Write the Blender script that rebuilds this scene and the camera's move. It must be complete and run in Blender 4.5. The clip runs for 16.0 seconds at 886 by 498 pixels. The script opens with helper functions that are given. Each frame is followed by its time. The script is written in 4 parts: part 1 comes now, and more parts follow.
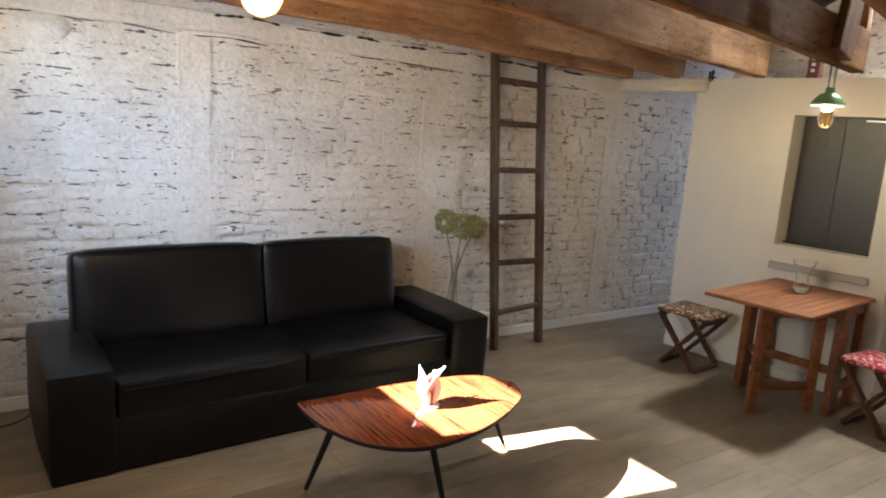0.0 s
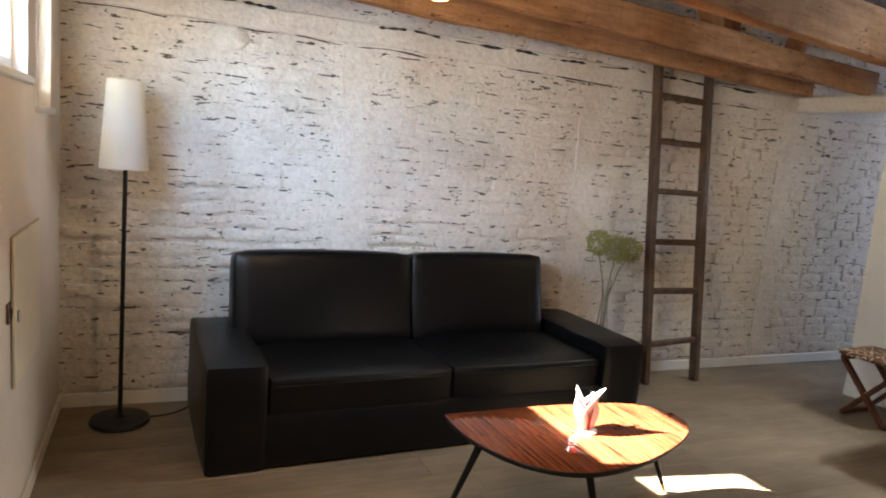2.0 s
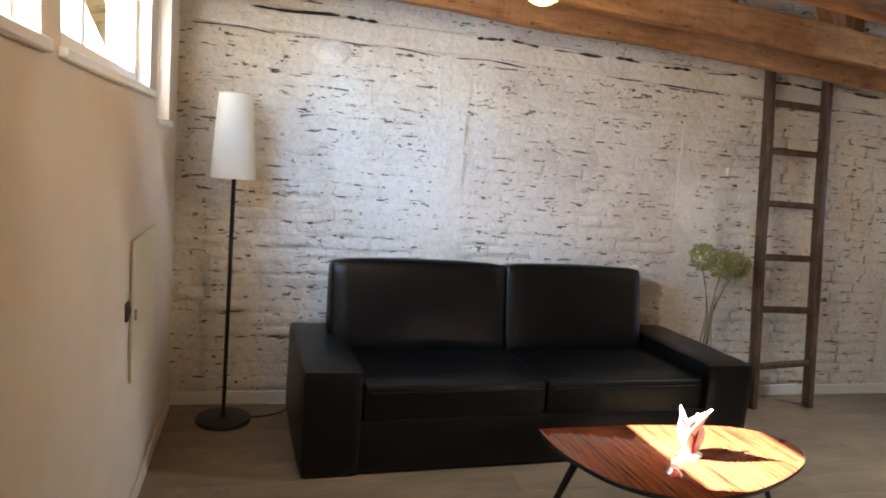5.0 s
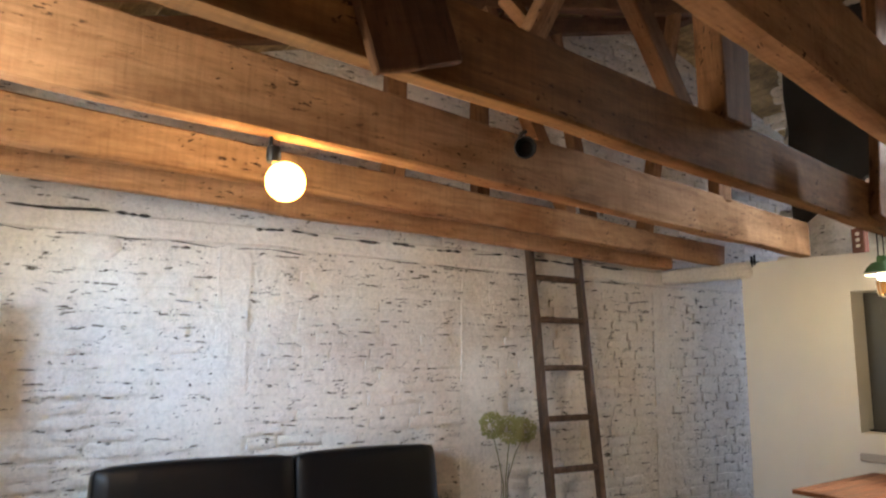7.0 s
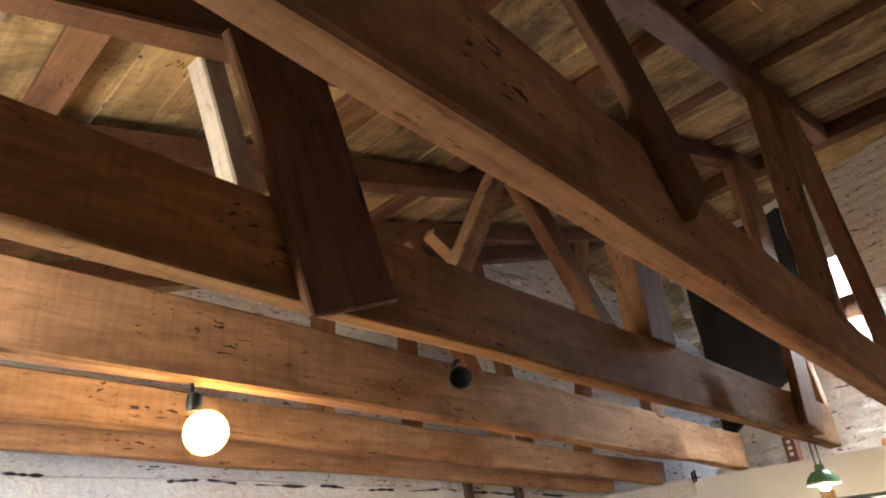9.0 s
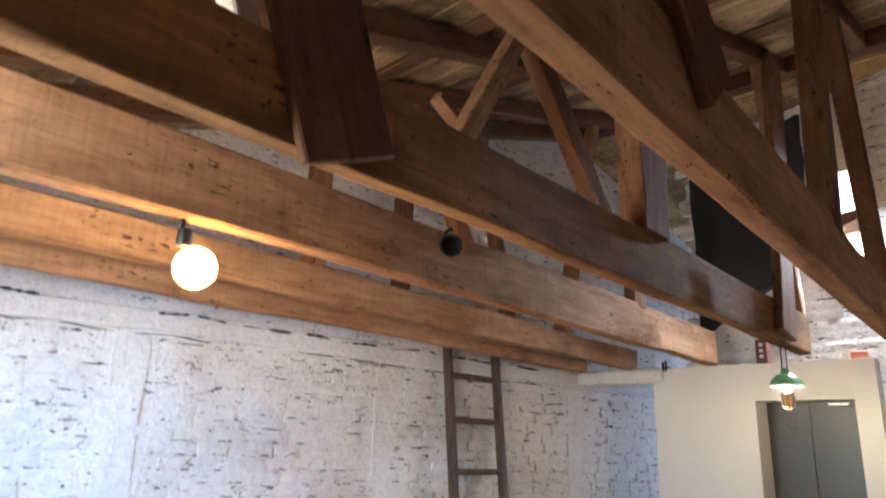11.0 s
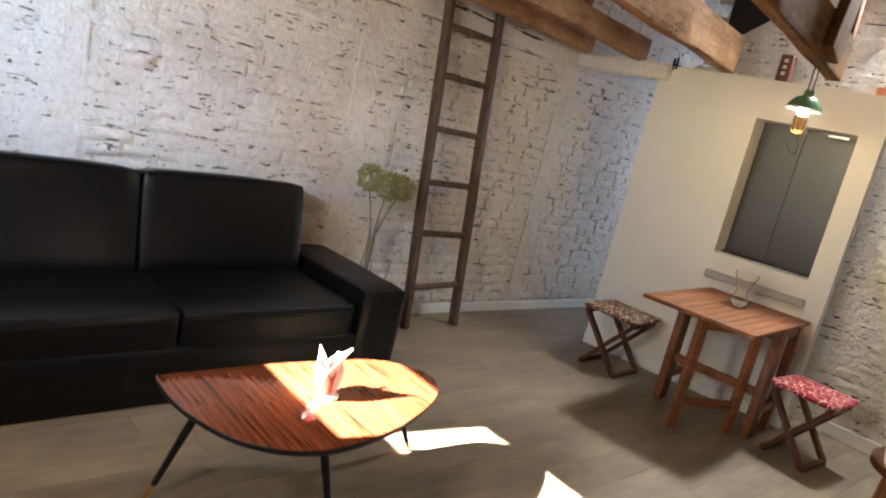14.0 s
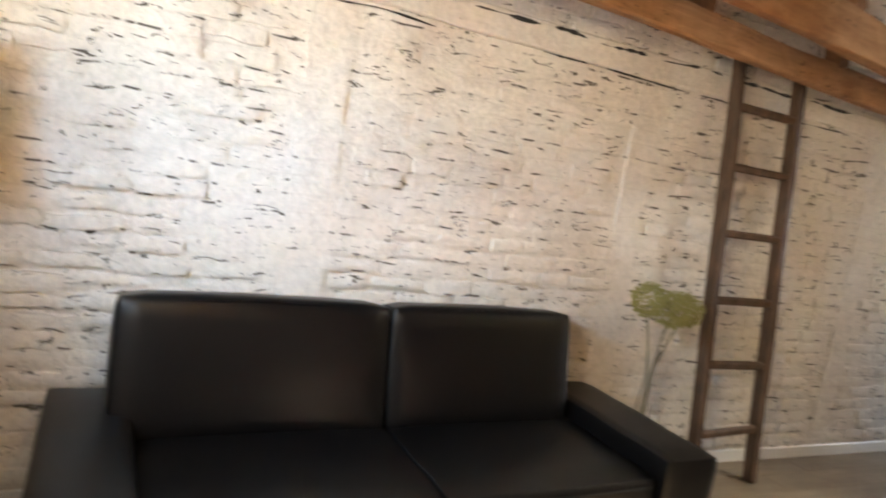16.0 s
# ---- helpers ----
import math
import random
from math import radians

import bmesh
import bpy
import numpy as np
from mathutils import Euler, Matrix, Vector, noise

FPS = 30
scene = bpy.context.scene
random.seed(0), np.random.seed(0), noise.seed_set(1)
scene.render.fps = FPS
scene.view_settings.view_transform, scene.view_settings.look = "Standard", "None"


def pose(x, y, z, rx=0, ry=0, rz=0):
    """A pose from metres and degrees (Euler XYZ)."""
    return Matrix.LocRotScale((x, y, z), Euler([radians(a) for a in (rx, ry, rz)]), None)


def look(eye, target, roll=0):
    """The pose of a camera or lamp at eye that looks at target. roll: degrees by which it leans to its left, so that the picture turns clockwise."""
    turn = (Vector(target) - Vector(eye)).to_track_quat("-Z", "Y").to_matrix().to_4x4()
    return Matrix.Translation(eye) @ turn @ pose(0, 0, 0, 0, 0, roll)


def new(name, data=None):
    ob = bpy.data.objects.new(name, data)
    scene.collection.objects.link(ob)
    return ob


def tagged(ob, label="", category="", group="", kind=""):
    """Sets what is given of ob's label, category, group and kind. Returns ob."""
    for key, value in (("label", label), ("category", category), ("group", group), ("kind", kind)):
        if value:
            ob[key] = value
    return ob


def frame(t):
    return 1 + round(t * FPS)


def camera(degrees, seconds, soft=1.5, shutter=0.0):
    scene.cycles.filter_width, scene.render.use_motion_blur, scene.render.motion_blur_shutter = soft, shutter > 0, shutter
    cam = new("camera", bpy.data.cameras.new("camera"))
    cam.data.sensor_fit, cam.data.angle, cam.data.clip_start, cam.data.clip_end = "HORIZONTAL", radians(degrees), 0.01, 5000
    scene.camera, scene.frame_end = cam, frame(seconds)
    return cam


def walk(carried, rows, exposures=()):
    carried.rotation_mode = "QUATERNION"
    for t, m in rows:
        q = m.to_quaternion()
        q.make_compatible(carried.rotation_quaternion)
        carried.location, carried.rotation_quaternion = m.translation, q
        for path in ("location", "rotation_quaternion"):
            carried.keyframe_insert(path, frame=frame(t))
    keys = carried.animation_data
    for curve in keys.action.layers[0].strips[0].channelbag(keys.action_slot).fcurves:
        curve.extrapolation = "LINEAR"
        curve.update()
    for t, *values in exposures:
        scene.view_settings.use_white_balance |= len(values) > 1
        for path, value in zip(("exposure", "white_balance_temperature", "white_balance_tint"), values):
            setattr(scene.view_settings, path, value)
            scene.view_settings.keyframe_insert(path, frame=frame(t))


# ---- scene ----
cam = camera(67.0, 16.0, soft=1.9, shutter=0.4)
# seconds, eye, heading, tilt and lean in degrees
PATH = [
    (0, -0.189, -0.261, 1.629, -34.95, -10.33, 4.02),
    (0.5, -0.182, -0.226, 1.599, -31.86, -9.64, 4.13),
    (1, -0.194, -0.209, 1.567, -29.07, -8.95, 4.45),
    (1.5, -0.203, -0.151, 1.512, -26.18, -8.36, 4.63),
    (2, -0.221, -0.092, 1.475, -23.53, -8.07, 4.89),
    (2.5, -0.235, -0.048, 1.473, -21.12, -8.28, 5.08),
    (3, -0.250, -0.017, 1.486, -18.58, -8.69, 5.27),
    (3.2, -0.254, -0.016, 1.484, -17.40, -8.72, 5.34),
    (4.3, -0.237, -0.049, 1.462, -14.60, -7.87, 4.90),
    (5.3, -0.221, -0.081, 1.439, -17.61, -7.01, 4.46),
    (5.5, -0.193, -0.112, 1.427, -20.37, -5.62, 3.84),
    (6, -0.102, -0.214, 1.407, -24.77, -0.90, 2.64),
    (6.5, -0.073, -0.230, 1.436, -27.72, 3.78, 1.78),
    (7, -0.053, -0.201, 1.465, -29.84, 8.56, 0.64),
    (7.5, -0.050, -0.168, 1.486, -32.09, 13.71, -0.13),
    (8, -0.071, -0.139, 1.503, -34.85, 19.42, -2.69),
    (8.2, -0.066, -0.134, 1.511, -35.84, 21.61, -3.88),
    (9.3, -0.058, -0.141, 1.529, -37.60, 27.60, -4.40),
    (10.5, -0.050, -0.148, 1.547, -37.54, 21.95, -1.88),
    (11, -0.026, -0.118, 1.512, -36.94, 16.36, 2.10),
    (11.5, -0.000, -0.116, 1.487, -36.35, 9.52, 5.59),
    (12, -0.007, -0.108, 1.529, -36.23, 1.82, 8.77),
    (12.5, 0.008, -0.070, 1.519, -36.62, -5.51, 11.24),
    (13, 0.061, -0.050, 1.490, -36.81, -10.95, 13.18),
    (13.5, 0.115, 0.021, 1.481, -40.32, -13.72, 14.24),
    (14, 0.091, 0.210, 1.486, -43.06, -11.63, 13.20),
    (14.5, 0.073, 0.376, 1.486, -40.06, -8.43, 7.69),
    (15, 0.273, 0.555, 1.500, -38.96, -7.68, 10.04),
    (15.5, 0.266, 0.809, 1.466, -33.84, -7.93, 12.03),
    (16, 0.169, 1.064, 1.486, -25.45, -7.41, 9.01),
]


def way(yaw, pitch):
    y, p = radians(yaw), radians(pitch)
    return Vector((-math.sin(y) * math.cos(p), math.cos(y) * math.cos(p), math.sin(p)))


walk(cam, [(t, look(Vector((x, y, z)), Vector((x, y, z)) + 2 * way(yaw, pitch), roll)) for t, x, y, z, yaw, pitch, roll in PATH],
     exposures=[(0, 5.51, 6850, 10), (3, 5.55, 6850, 10), (5.5, 5.55, 6650, 10), (7, 5.58, 6750, 10), (8.2, 5.61, 6950, 10), (10.5, 6.23, 4950, 10), (11.5, 5.68, 6600, 10), (12.5, 5.70, 6750, 10), (14, 5.72, 6700, 10), (15, 5.66, 6850, 10), (16, 6.0, 7900, 10)])

# ---- light ----
SUN_FROM = Vector((-0.835, 0.150, 0.525))
world = bpy.data.worlds.new("sky")
scene.world = world
world.use_nodes = True
wn = world.node_tree.nodes
sky = wn.new("ShaderNodeTexSky")
sky.sky_type, sky.sun_disc = "NISHITA", False
sky.dust_density = 0.0
sky.sun_elevation, sky.sun_rotation = radians(31.8), radians(-79.8)
world.node_tree.links.new(sky.outputs[0], wn["Background"].inputs[0])
wn["Background"].inputs[1].default_value = 0.05

sun_data = bpy.data.lights.new("sun", "SUN")
sun_data.energy, sun_data.angle, sun_data.color = 5.0, radians(0.5), (1.0, 0.97, 0.91)
sun = new("sun", sun_data)
sun.matrix_world = look(SUN_FROM * 20, (0, 0, 0))


def window_light(name, centre, target, w, h, watts, colour, spread=180):
    d = bpy.data.lights.new(name, "AREA")
    d.shape, d.size, d.size_y, d.energy, d.color = "RECTANGLE", w, h, watts, colour
    d.spread = radians(spread)
    ob = new(name, d)
    ob.matrix_world = look(centre, target)
    return ob


DAY, WARM_DAY = (0.86, 0.93, 1.0), (1.0, 0.94, 0.83)
bulb = bpy.data.lights.new("globe_light", "POINT")
bulb.energy, bulb.color, bulb.shadow_soft_size = 0.25, (1.0, 0.66, 0.34), 0.05
new("globe_light", bulb).location = (0.543, 1.859, 1.988)
pendant = bpy.data.lights.new("pendant_light", "POINT")
pendant.energy, pendant.color, pendant.shadow_soft_size = 0.105, (1.0, 0.78, 0.45), 0.03
new("pendant_light", pendant).location = (3.86, 1.765, 1.892)
window_light("daylight", (-0.745, 2.35, 1.87), (1.0, 3.72, 1.02), 0.62, 0.36, 0.23, (0.36, 0.62, 1.0), 80)
# lamp of the unseen added window, lights the tie beams from below
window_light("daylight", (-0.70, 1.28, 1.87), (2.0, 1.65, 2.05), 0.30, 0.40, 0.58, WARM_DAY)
window_light("daylight", (-0.735, 3.20, 1.83), (0.9, 3.60, 1.6), 0.34, 0.42, 0.040, WARM_DAY)
window_light("daylight", (4.92, 1.76, 3.2), (3.8, 1.2, 1.7), 0.3, 0.6, 2.35, DAY, 115)
window_light("daylight", (7.35, 3.35, 1.5), (5.0, 3.5, 1.3), 0.5, 1.1, 0.34, (0.25, 0.46, 1.0))


# ---- materials ----
def node_mat(name):
    m = bpy.data.materials.new(name)
    m.use_nodes = True
    nt = m.node_tree
    return m, nt, nt.nodes["Principled BSDF"]


def link(nt, a, b):
    nt.links.new(a, b)


def coords(nt, scale, kind="Object"):
    tc, mp = nt.nodes.new("ShaderNodeTexCoord"), nt.nodes.new("ShaderNodeMapping")
    mp.inputs["Scale"].default_value = scale
    link(nt, tc.outputs[kind], mp.inputs[0])
    return mp.outputs[0]


def noise_tex(nt, vec, scale, detail=4.0, rough=0.6, twist=0.0):
    n = nt.nodes.new("ShaderNodeTexNoise")
    n.inputs["Scale"].default_value, n.inputs["Detail"].default_value = scale, detail
    n.inputs["Roughness"].default_value, n.inputs["Distortion"].default_value = rough, twist
    link(nt, vec, n.inputs["Vector"])
    return n.outputs["Fac"]


def ramp(nt, fac, stops):
    r = nt.nodes.new("ShaderNodeValToRGB")
    el = r.color_ramp.elements
    while len(el) < len(stops):
        el.new(0.5)
    for e, (p, c) in zip(el, stops):
        e.position, e.color = p, (*c, 1)
    link(nt, fac, r.inputs[0])
    return r.outputs[0]


def mix(nt, fac, a, b, mode="MIX"):
    m = nt.nodes.new("ShaderNodeMix")
    m.data_type, m.blend_type = "RGBA", mode
    for v, s in ((fac, m.inputs["Factor"]), (a, m.inputs["A"]), (b, m.inputs["B"])):
        if isinstance(v, (int, float)):
            s.default_value = v
        elif isinstance(v, tuple):
            s.default_value = (*v, 1)
        else:
            link(nt, v, s)
    return m.outputs["Result"]


def bump(nt, bsdf, height, strength, dist):
    b = nt.nodes.new("ShaderNodeBump")
    b.inputs["Strength"].default_value, b.inputs["Distance"].default_value = strength, dist
    link(nt, height, b.inputs["Height"])
    link(nt, b.outputs[0], bsdf.inputs["Normal"])


def grey(v):
    return (v, v, v)


def random_tint(nt, colour, low, high):
    info = nt.nodes.new("ShaderNodeObjectInfo")
    return mix(nt, 1.0, colour, ramp(nt, info.outputs["Random"], [(0, low), (1, high)]), "MULTIPLY")


def wood(name, dark, light, grain=(3, 40, 40), rough=0.6, knots=True, tint=None, gloss=0.3):
    """Timber whose grain runs along the local x axis."""
    m, nt, b = node_mat(name)
    v = coords(nt, grain)
    streak = noise_tex(nt, v, 1.0, 6, 0.65, 0.6)
    blotch = noise_tex(nt, coords(nt, (1.2, 3, 3)), 1.6, 4, 0.6, 0.4)
    col = ramp(nt, streak, [(0.28, dark), (0.72, light)])
    col = mix(nt, 1.0, col, ramp(nt, blotch, [(0.3, grey(0.62)), (0.7, grey(1.12))]), "MULTIPLY")
    if knots:
        k = nt.nodes.new("ShaderNodeTexVoronoi")
        k.inputs["Scale"].default_value = 1.0
        link(nt, coords(nt, (3.2, 8, 8)), k.inputs["Vector"])
        spots = ramp(nt, k.outputs["Distance"], [(0.05, grey(0.22)), (0.13, grey(1.0))])
        col = mix(nt, 1.0, col, spots, "MULTIPLY")
    if tint:
        col = random_tint(nt, col, *tint)
    link(nt, col, b.inputs["Base Color"])
    b.inputs["Roughness"].default_value = rough
    b.inputs["Specular IOR Level"].default_value = gloss
    bump(nt, b, streak, 0.35, 0.004)
    return m


def hewn(name, dark, light, tint, run="x", stain=0.0):
    """Old sawn timber, its grain along one local axis: matte, blotched, with knots, nicks and saw marks."""
    m, nt, b = node_mat(name)

    def lay(a, c):
        return (a, c, c) if run == "x" else (c, a, c)

    fine = noise_tex(nt, coords(nt, lay(5, 70)), 1.0, 6, 0.7, 0.5)
    wide = noise_tex(nt, coords(nt, lay(1.1, 9)), 1.0, 4, 0.6, 1.2)
    patch = noise_tex(nt, coords(nt, lay(3, 7)), 1.0, 5, 0.65, 0.8)
    col = ramp(nt, mix(nt, 0.45, wide, patch), [(0.30, dark), (0.68, light)])
    col = mix(nt, 1.0, col, ramp(nt, fine, [(0.3, grey(0.74)), (0.65, grey(1.06))]), "MULTIPLY")
    saw = noise_tex(nt, coords(nt, lay(60, 6)), 1.0, 3, 0.5, 0.3)
    col = mix(nt, 1.0, col, ramp(nt, saw, [(0.3, grey(0.86)), (0.55, grey(1.0))]), "MULTIPLY")
    k = nt.nodes.new("ShaderNodeTexVoronoi")
    k.inputs["Scale"].default_value = 1.0
    link(nt, coords(nt, lay(2.1, 7)), k.inputs["Vector"])
    col = mix(nt, 1.0, col, ramp(nt, k.outputs["Distance"], [(0.05, grey(0.25)), (0.10, grey(0.8)), (0.2, grey(1.0))]), "MULTIPLY")
    nick = noise_tex(nt, coords(nt, lay(22, 75)), 1.0, 3, 0.5, 0.6)
    zone = noise_tex(nt, coords(nt, lay(3, 8)), 0.9, 3, 0.5)
    holes = mix(nt, 1.0, ramp(nt, nick, [(0.63, grey(0.0)), (0.67, grey(1.0))]), ramp(nt, zone, [(0.45, grey(0.0)), (0.6, grey(1.0))]), "MULTIPLY")
    col = mix(nt, holes, col, (0.05, 0.028, 0.014))
    if stain:
        old = noise_tex(nt, coords(nt, (2.4, 2.4, 2.4)), 1.0, 6, 0.7, 0.6)
        col = mix(nt, ramp(nt, old, [(0.44, grey(0.0)), (0.62, grey(stain))]), col, (0.022, 0.018, 0.013))
    col = random_tint(nt, col, *tint)
    link(nt, col, b.inputs["Base Color"])
    b.inputs["Roughness"].default_value = 0.85
    b.inputs["Specular IOR Level"].default_value = 0.15
    bump(nt, b, mix(nt, 0.4, fine, saw), 0.5, 0.006)
    return m


def veneer(name, dark, light):
    """Glossy rosewood veneer in two leaves that meet at a seam, one with cross grain, one with long grain."""
    m, nt, b = node_mat(name)
    v = coords(nt, (1, 1, 1))
    both = []
    for turn, scale in ((4, 75.0), (98, 90.0)):
        mp = nt.nodes.new("ShaderNodeMapping")
        mp.inputs["Rotation"].default_value = (0, 0, radians(turn))
        mp.inputs["Location"].default_value = (turn * 0.01, 0.2, 0)
        mp.inputs["Scale"].default_value = (1, 0.035, 1)
        link(nt, v, mp.inputs[0])
        both.append(mix(nt, 0.22, noise_tex(nt, mp.outputs[0], scale, 4, 0.6, 0.8), noise_tex(nt, mp.outputs[0], scale * 0.22, 3, 0.5, 1.6)))
    xyz = nt.nodes.new("ShaderNodeSeparateXYZ")
    link(nt, v, xyz.inputs[0])
    line = math_node(nt, "MULTIPLY_ADD", xyz.outputs[0], 0.166)
    line.inputs[2].default_value = 0.06
    seam = math_node(nt, "GREATER_THAN", math_node(nt, "ADD", xyz.outputs[1], line.outputs[0]).outputs[0], 0.0)
    fac = mix(nt, seam.outputs[0], both[1], both[0])
    col = ramp(nt, fac, [(0.36, dark), (0.52, light), (0.68, tuple(1.25 * q for q in light))])
    link(nt, col, b.inputs["Base Color"])
    b.inputs["Roughness"].default_value = 0.11
    b.inputs["Specular IOR Level"].default_value = 0.6
    return m


def plain(name, colour, rough=0.5, metal=0.0, grain=60.0, relief=0.15, vary=0.12, spec=0.5):
    m, nt, b = node_mat(name)
    n = noise_tex(nt, coords(nt, (1, 1, 1)), grain, 5)
    big = noise_tex(nt, coords(nt, (1, 1, 1)), 2.3, 3)
    c = mix(nt, 1.0, colour, ramp(nt, big, [(0.3, grey(1 - vary)), (0.7, grey(1.0))]), "MULTIPLY")
    link(nt, c, b.inputs["Base Color"])
    b.inputs["Roughness"].default_value, b.inputs["Metallic"].default_value = rough, metal
    b.inputs["Specular IOR Level"].default_value = spec
    bump(nt, b, n, relief, 0.002)
    return m


def math_node(nt, op, a, b=None):
    m = nt.nodes.new("ShaderNodeMath")
    m.operation = op
    for v, sock in ((a, m.inputs[0]), (b, m.inputs[1])):
        if isinstance(v, (int, float)):
            sock.default_value = v
        elif v is not None:
            link(nt, v, sock)
    return m


def white_brick(name, marks=0.602):
    """Old brickwork under many coats of white paint, with unpainted pits and dirt along the joints."""
    m, nt, b = node_mat(name)
    v1 = coords(nt, (1, 1, 1))
    geo = nt.nodes.new("ShaderNodeNewGeometry")
    pos = nt.nodes.new("ShaderNodeMapping")
    pos.inputs["Scale"].default_value = (13, 13, 46)
    link(nt, geo.outputs["Position"], pos.inputs[0])
    pits = noise_tex(nt, pos.outputs[0], 1.0, 5, 0.55, 0.9)
    soil = nt.nodes.new("ShaderNodeMapping")
    soil.inputs["Scale"].default_value = (1.3, 1.3, 1.0)
    link(nt, geo.outputs["Position"], soil.inputs[0])
    big = noise_tex(nt, soil.outputs[0], 1.4, 5, 0.6, 0.4)
    fine = noise_tex(nt, geo.outputs["Position"], 42.0, 6, 0.65)
    col = ramp(nt, big, [(0.25, (0.66, 0.585, 0.51)), (0.5, (0.78, 0.725, 0.66)), (0.75, (0.83, 0.80, 0.75))])
    col = mix(nt, 1.0, col, ramp(nt, fine, [(0.3, grey(0.80)), (0.6, grey(1.0))]), "MULTIPLY")
    if marks:
        # unpainted gaps along the joints
        xyz = nt.nodes.new("ShaderNodeSeparateXYZ")
        link(nt, geo.outputs["Position"], xyz.inputs[0])
        bend = math_node(nt, "MULTIPLY_ADD", noise_tex(nt, geo.outputs["Position"], 3.5, 3, 0.5), 0.05)
        bend.inputs[2].default_value = 0.0
        zz = math_node(nt, "ADD", xyz.outputs[2], bend.outputs[0])
        fr = math_node(nt, "FRACT", math_node(nt, "DIVIDE", zz.outputs[0], 0.074).outputs[0])
        off = math_node(nt, "ABSOLUTE", math_node(nt, "SUBTRACT", fr.outputs[0], 0.5).outputs[0])
        band = ramp(nt, off.outputs[0], [(0.03, grey(1.0)), (0.085, grey(0.0))])
        lot = nt.nodes.new("ShaderNodeMapping")
        lot.inputs["Scale"].default_value = (10, 10, 12)
        link(nt, geo.outputs["Position"], lot.inputs[0])
        some = ramp(nt, noise_tex(nt, lot.outputs[0], 1.0, 3, 0.6), [(marks - 0.025, grey(0.0)), (marks + 0.02, grey(1.0))])
        gap = mix(nt, 1.0, band, some, "MULTIPLY")
        faint = ramp(nt, noise_tex(nt, pos.outputs[0], 0.8, 4, 0.6), [(0.42, grey(0.0)), (0.78, grey(0.34))])
        col = mix(nt, mix(nt, 1.0, band, faint, "MULTIPLY"), col, (0.36, 0.31, 0.26))
        dark = ramp(nt, pits, [(marks + 0.022, grey(0.0)), (marks + 0.055, grey(1.0))])
        col = mix(nt, dark, col, (0.10, 0.085, 0.07))
        col = mix(nt, gap, col, (0.075, 0.062, 0.052))
    link(nt, col, b.inputs["Base Color"])
    b.inputs["Roughness"].default_value = 0.75
    b.inputs["Specular IOR Level"].default_value = 0.25
    lumps = noise_tex(nt, geo.outputs["Position"], 11.0, 5, 0.55, 0.5)
    h = mix(nt, 0.28, lumps, fine)
    bump(nt, b, h, 0.95, 0.03)
    return m


BRICK = white_brick("white painted brick", 0.606)
MORTAR = white_brick("white painted mortar", 0.598)
POST_PLASTER = white_brick("smooth white limewash", 0.685)
PLASTER = plain("cream wall paint", (0.75, 0.73, 0.69), 0.7, grain=30, relief=0.12, vary=0.06, spec=0.25)
LEFT_PAINT = plain("warm white wall paint", (0.70, 0.63, 0.55), 0.7, grain=20, relief=0.2, vary=0.1, spec=0.25)
WHITE_PAINT = plain("white gloss paint", (0.80, 0.79, 0.76), 0.4, grain=25, relief=0.1, vary=0.05)
BEAM = hewn("old brown timber", (0.15, 0.070, 0.032), (0.52, 0.295, 0.155), ((0.78, 0.76, 0.73), (1.12, 1.1, 1.07)))
# darker copies of the beam timber; the struts' shade sits in the colour
BEAM_HALF_LIT = hewn("half-lit strut timber", (0.105, 0.048, 0.022), (0.36, 0.195, 0.098), ((0.7, 0.68, 0.66), (1.15, 1.1, 1.08)))
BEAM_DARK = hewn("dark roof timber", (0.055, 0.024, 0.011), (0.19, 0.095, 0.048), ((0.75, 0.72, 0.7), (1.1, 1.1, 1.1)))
ROOF_BOARD = hewn("weathered roof boards", (0.19, 0.118, 0.052), (0.58, 0.40, 0.19), ((0.65, 0.65, 0.65), (1.12, 1.1, 1.06)), "y", 0.7)
# limewash colour raised further to carry the strong light on one strut
LIT_TIMBER = hewn("limewashed strut in a lit tone", (0.34, 0.27, 0.19), (0.62, 0.53, 0.41), ((0.9, 0.9, 0.9), (1.0, 1.0, 1.0)))
LADDER_WOOD = wood("grey brown ladder wood", (0.045, 0.026, 0.016), (0.16, 0.095, 0.06), grain=(30, 30, 3), knots=False)
LEATHER = plain("black leather", (0.0036, 0.0036, 0.0042), 0.36, grain=240, relief=0.25, vary=0.3, spec=0.27)
VENEER = veneer("red brown rosewood veneer", (0.040, 0.010, 0.005), (0.185, 0.050, 0.021))
ACACIA = wood("oiled acacia", (0.13, 0.040, 0.014), (0.36, 0.135, 0.05), grain=(4, 40, 40), rough=0.45, knots=False, tint=((0.8, 0.78, 0.76), (1.1, 1.1, 1.1)))
ACACIA_DARK = wood("dark stained acacia", (0.05, 0.017, 0.008), (0.15, 0.052, 0.026), grain=(20, 20, 4), rough=0.4, knots=False)
FLOORING = wood("pale oak laminate", (0.222, 0.168, 0.112), (0.288, 0.222, 0.152), grain=(3, 30, 30), rough=0.42, knots=False, tint=((0.92, 0.915, 0.91), (1.05, 1.045, 1.04)), gloss=0.4)
BLACK_METAL = plain("black lacquered metal", (0.012, 0.012, 0.013), 0.42, 0.4, relief=0.05)
BRASS = plain("brass", (0.72, 0.48, 0.2), 0.3, 1.0, relief=0.05)
STEEL = plain("steel", (0.5, 0.5, 0.5), 0.3, 1.0, relief=0.05)
GREEN_ENAMEL = plain("green enamel", (0.10, 0.21, 0.095), 0.25, relief=0.03)
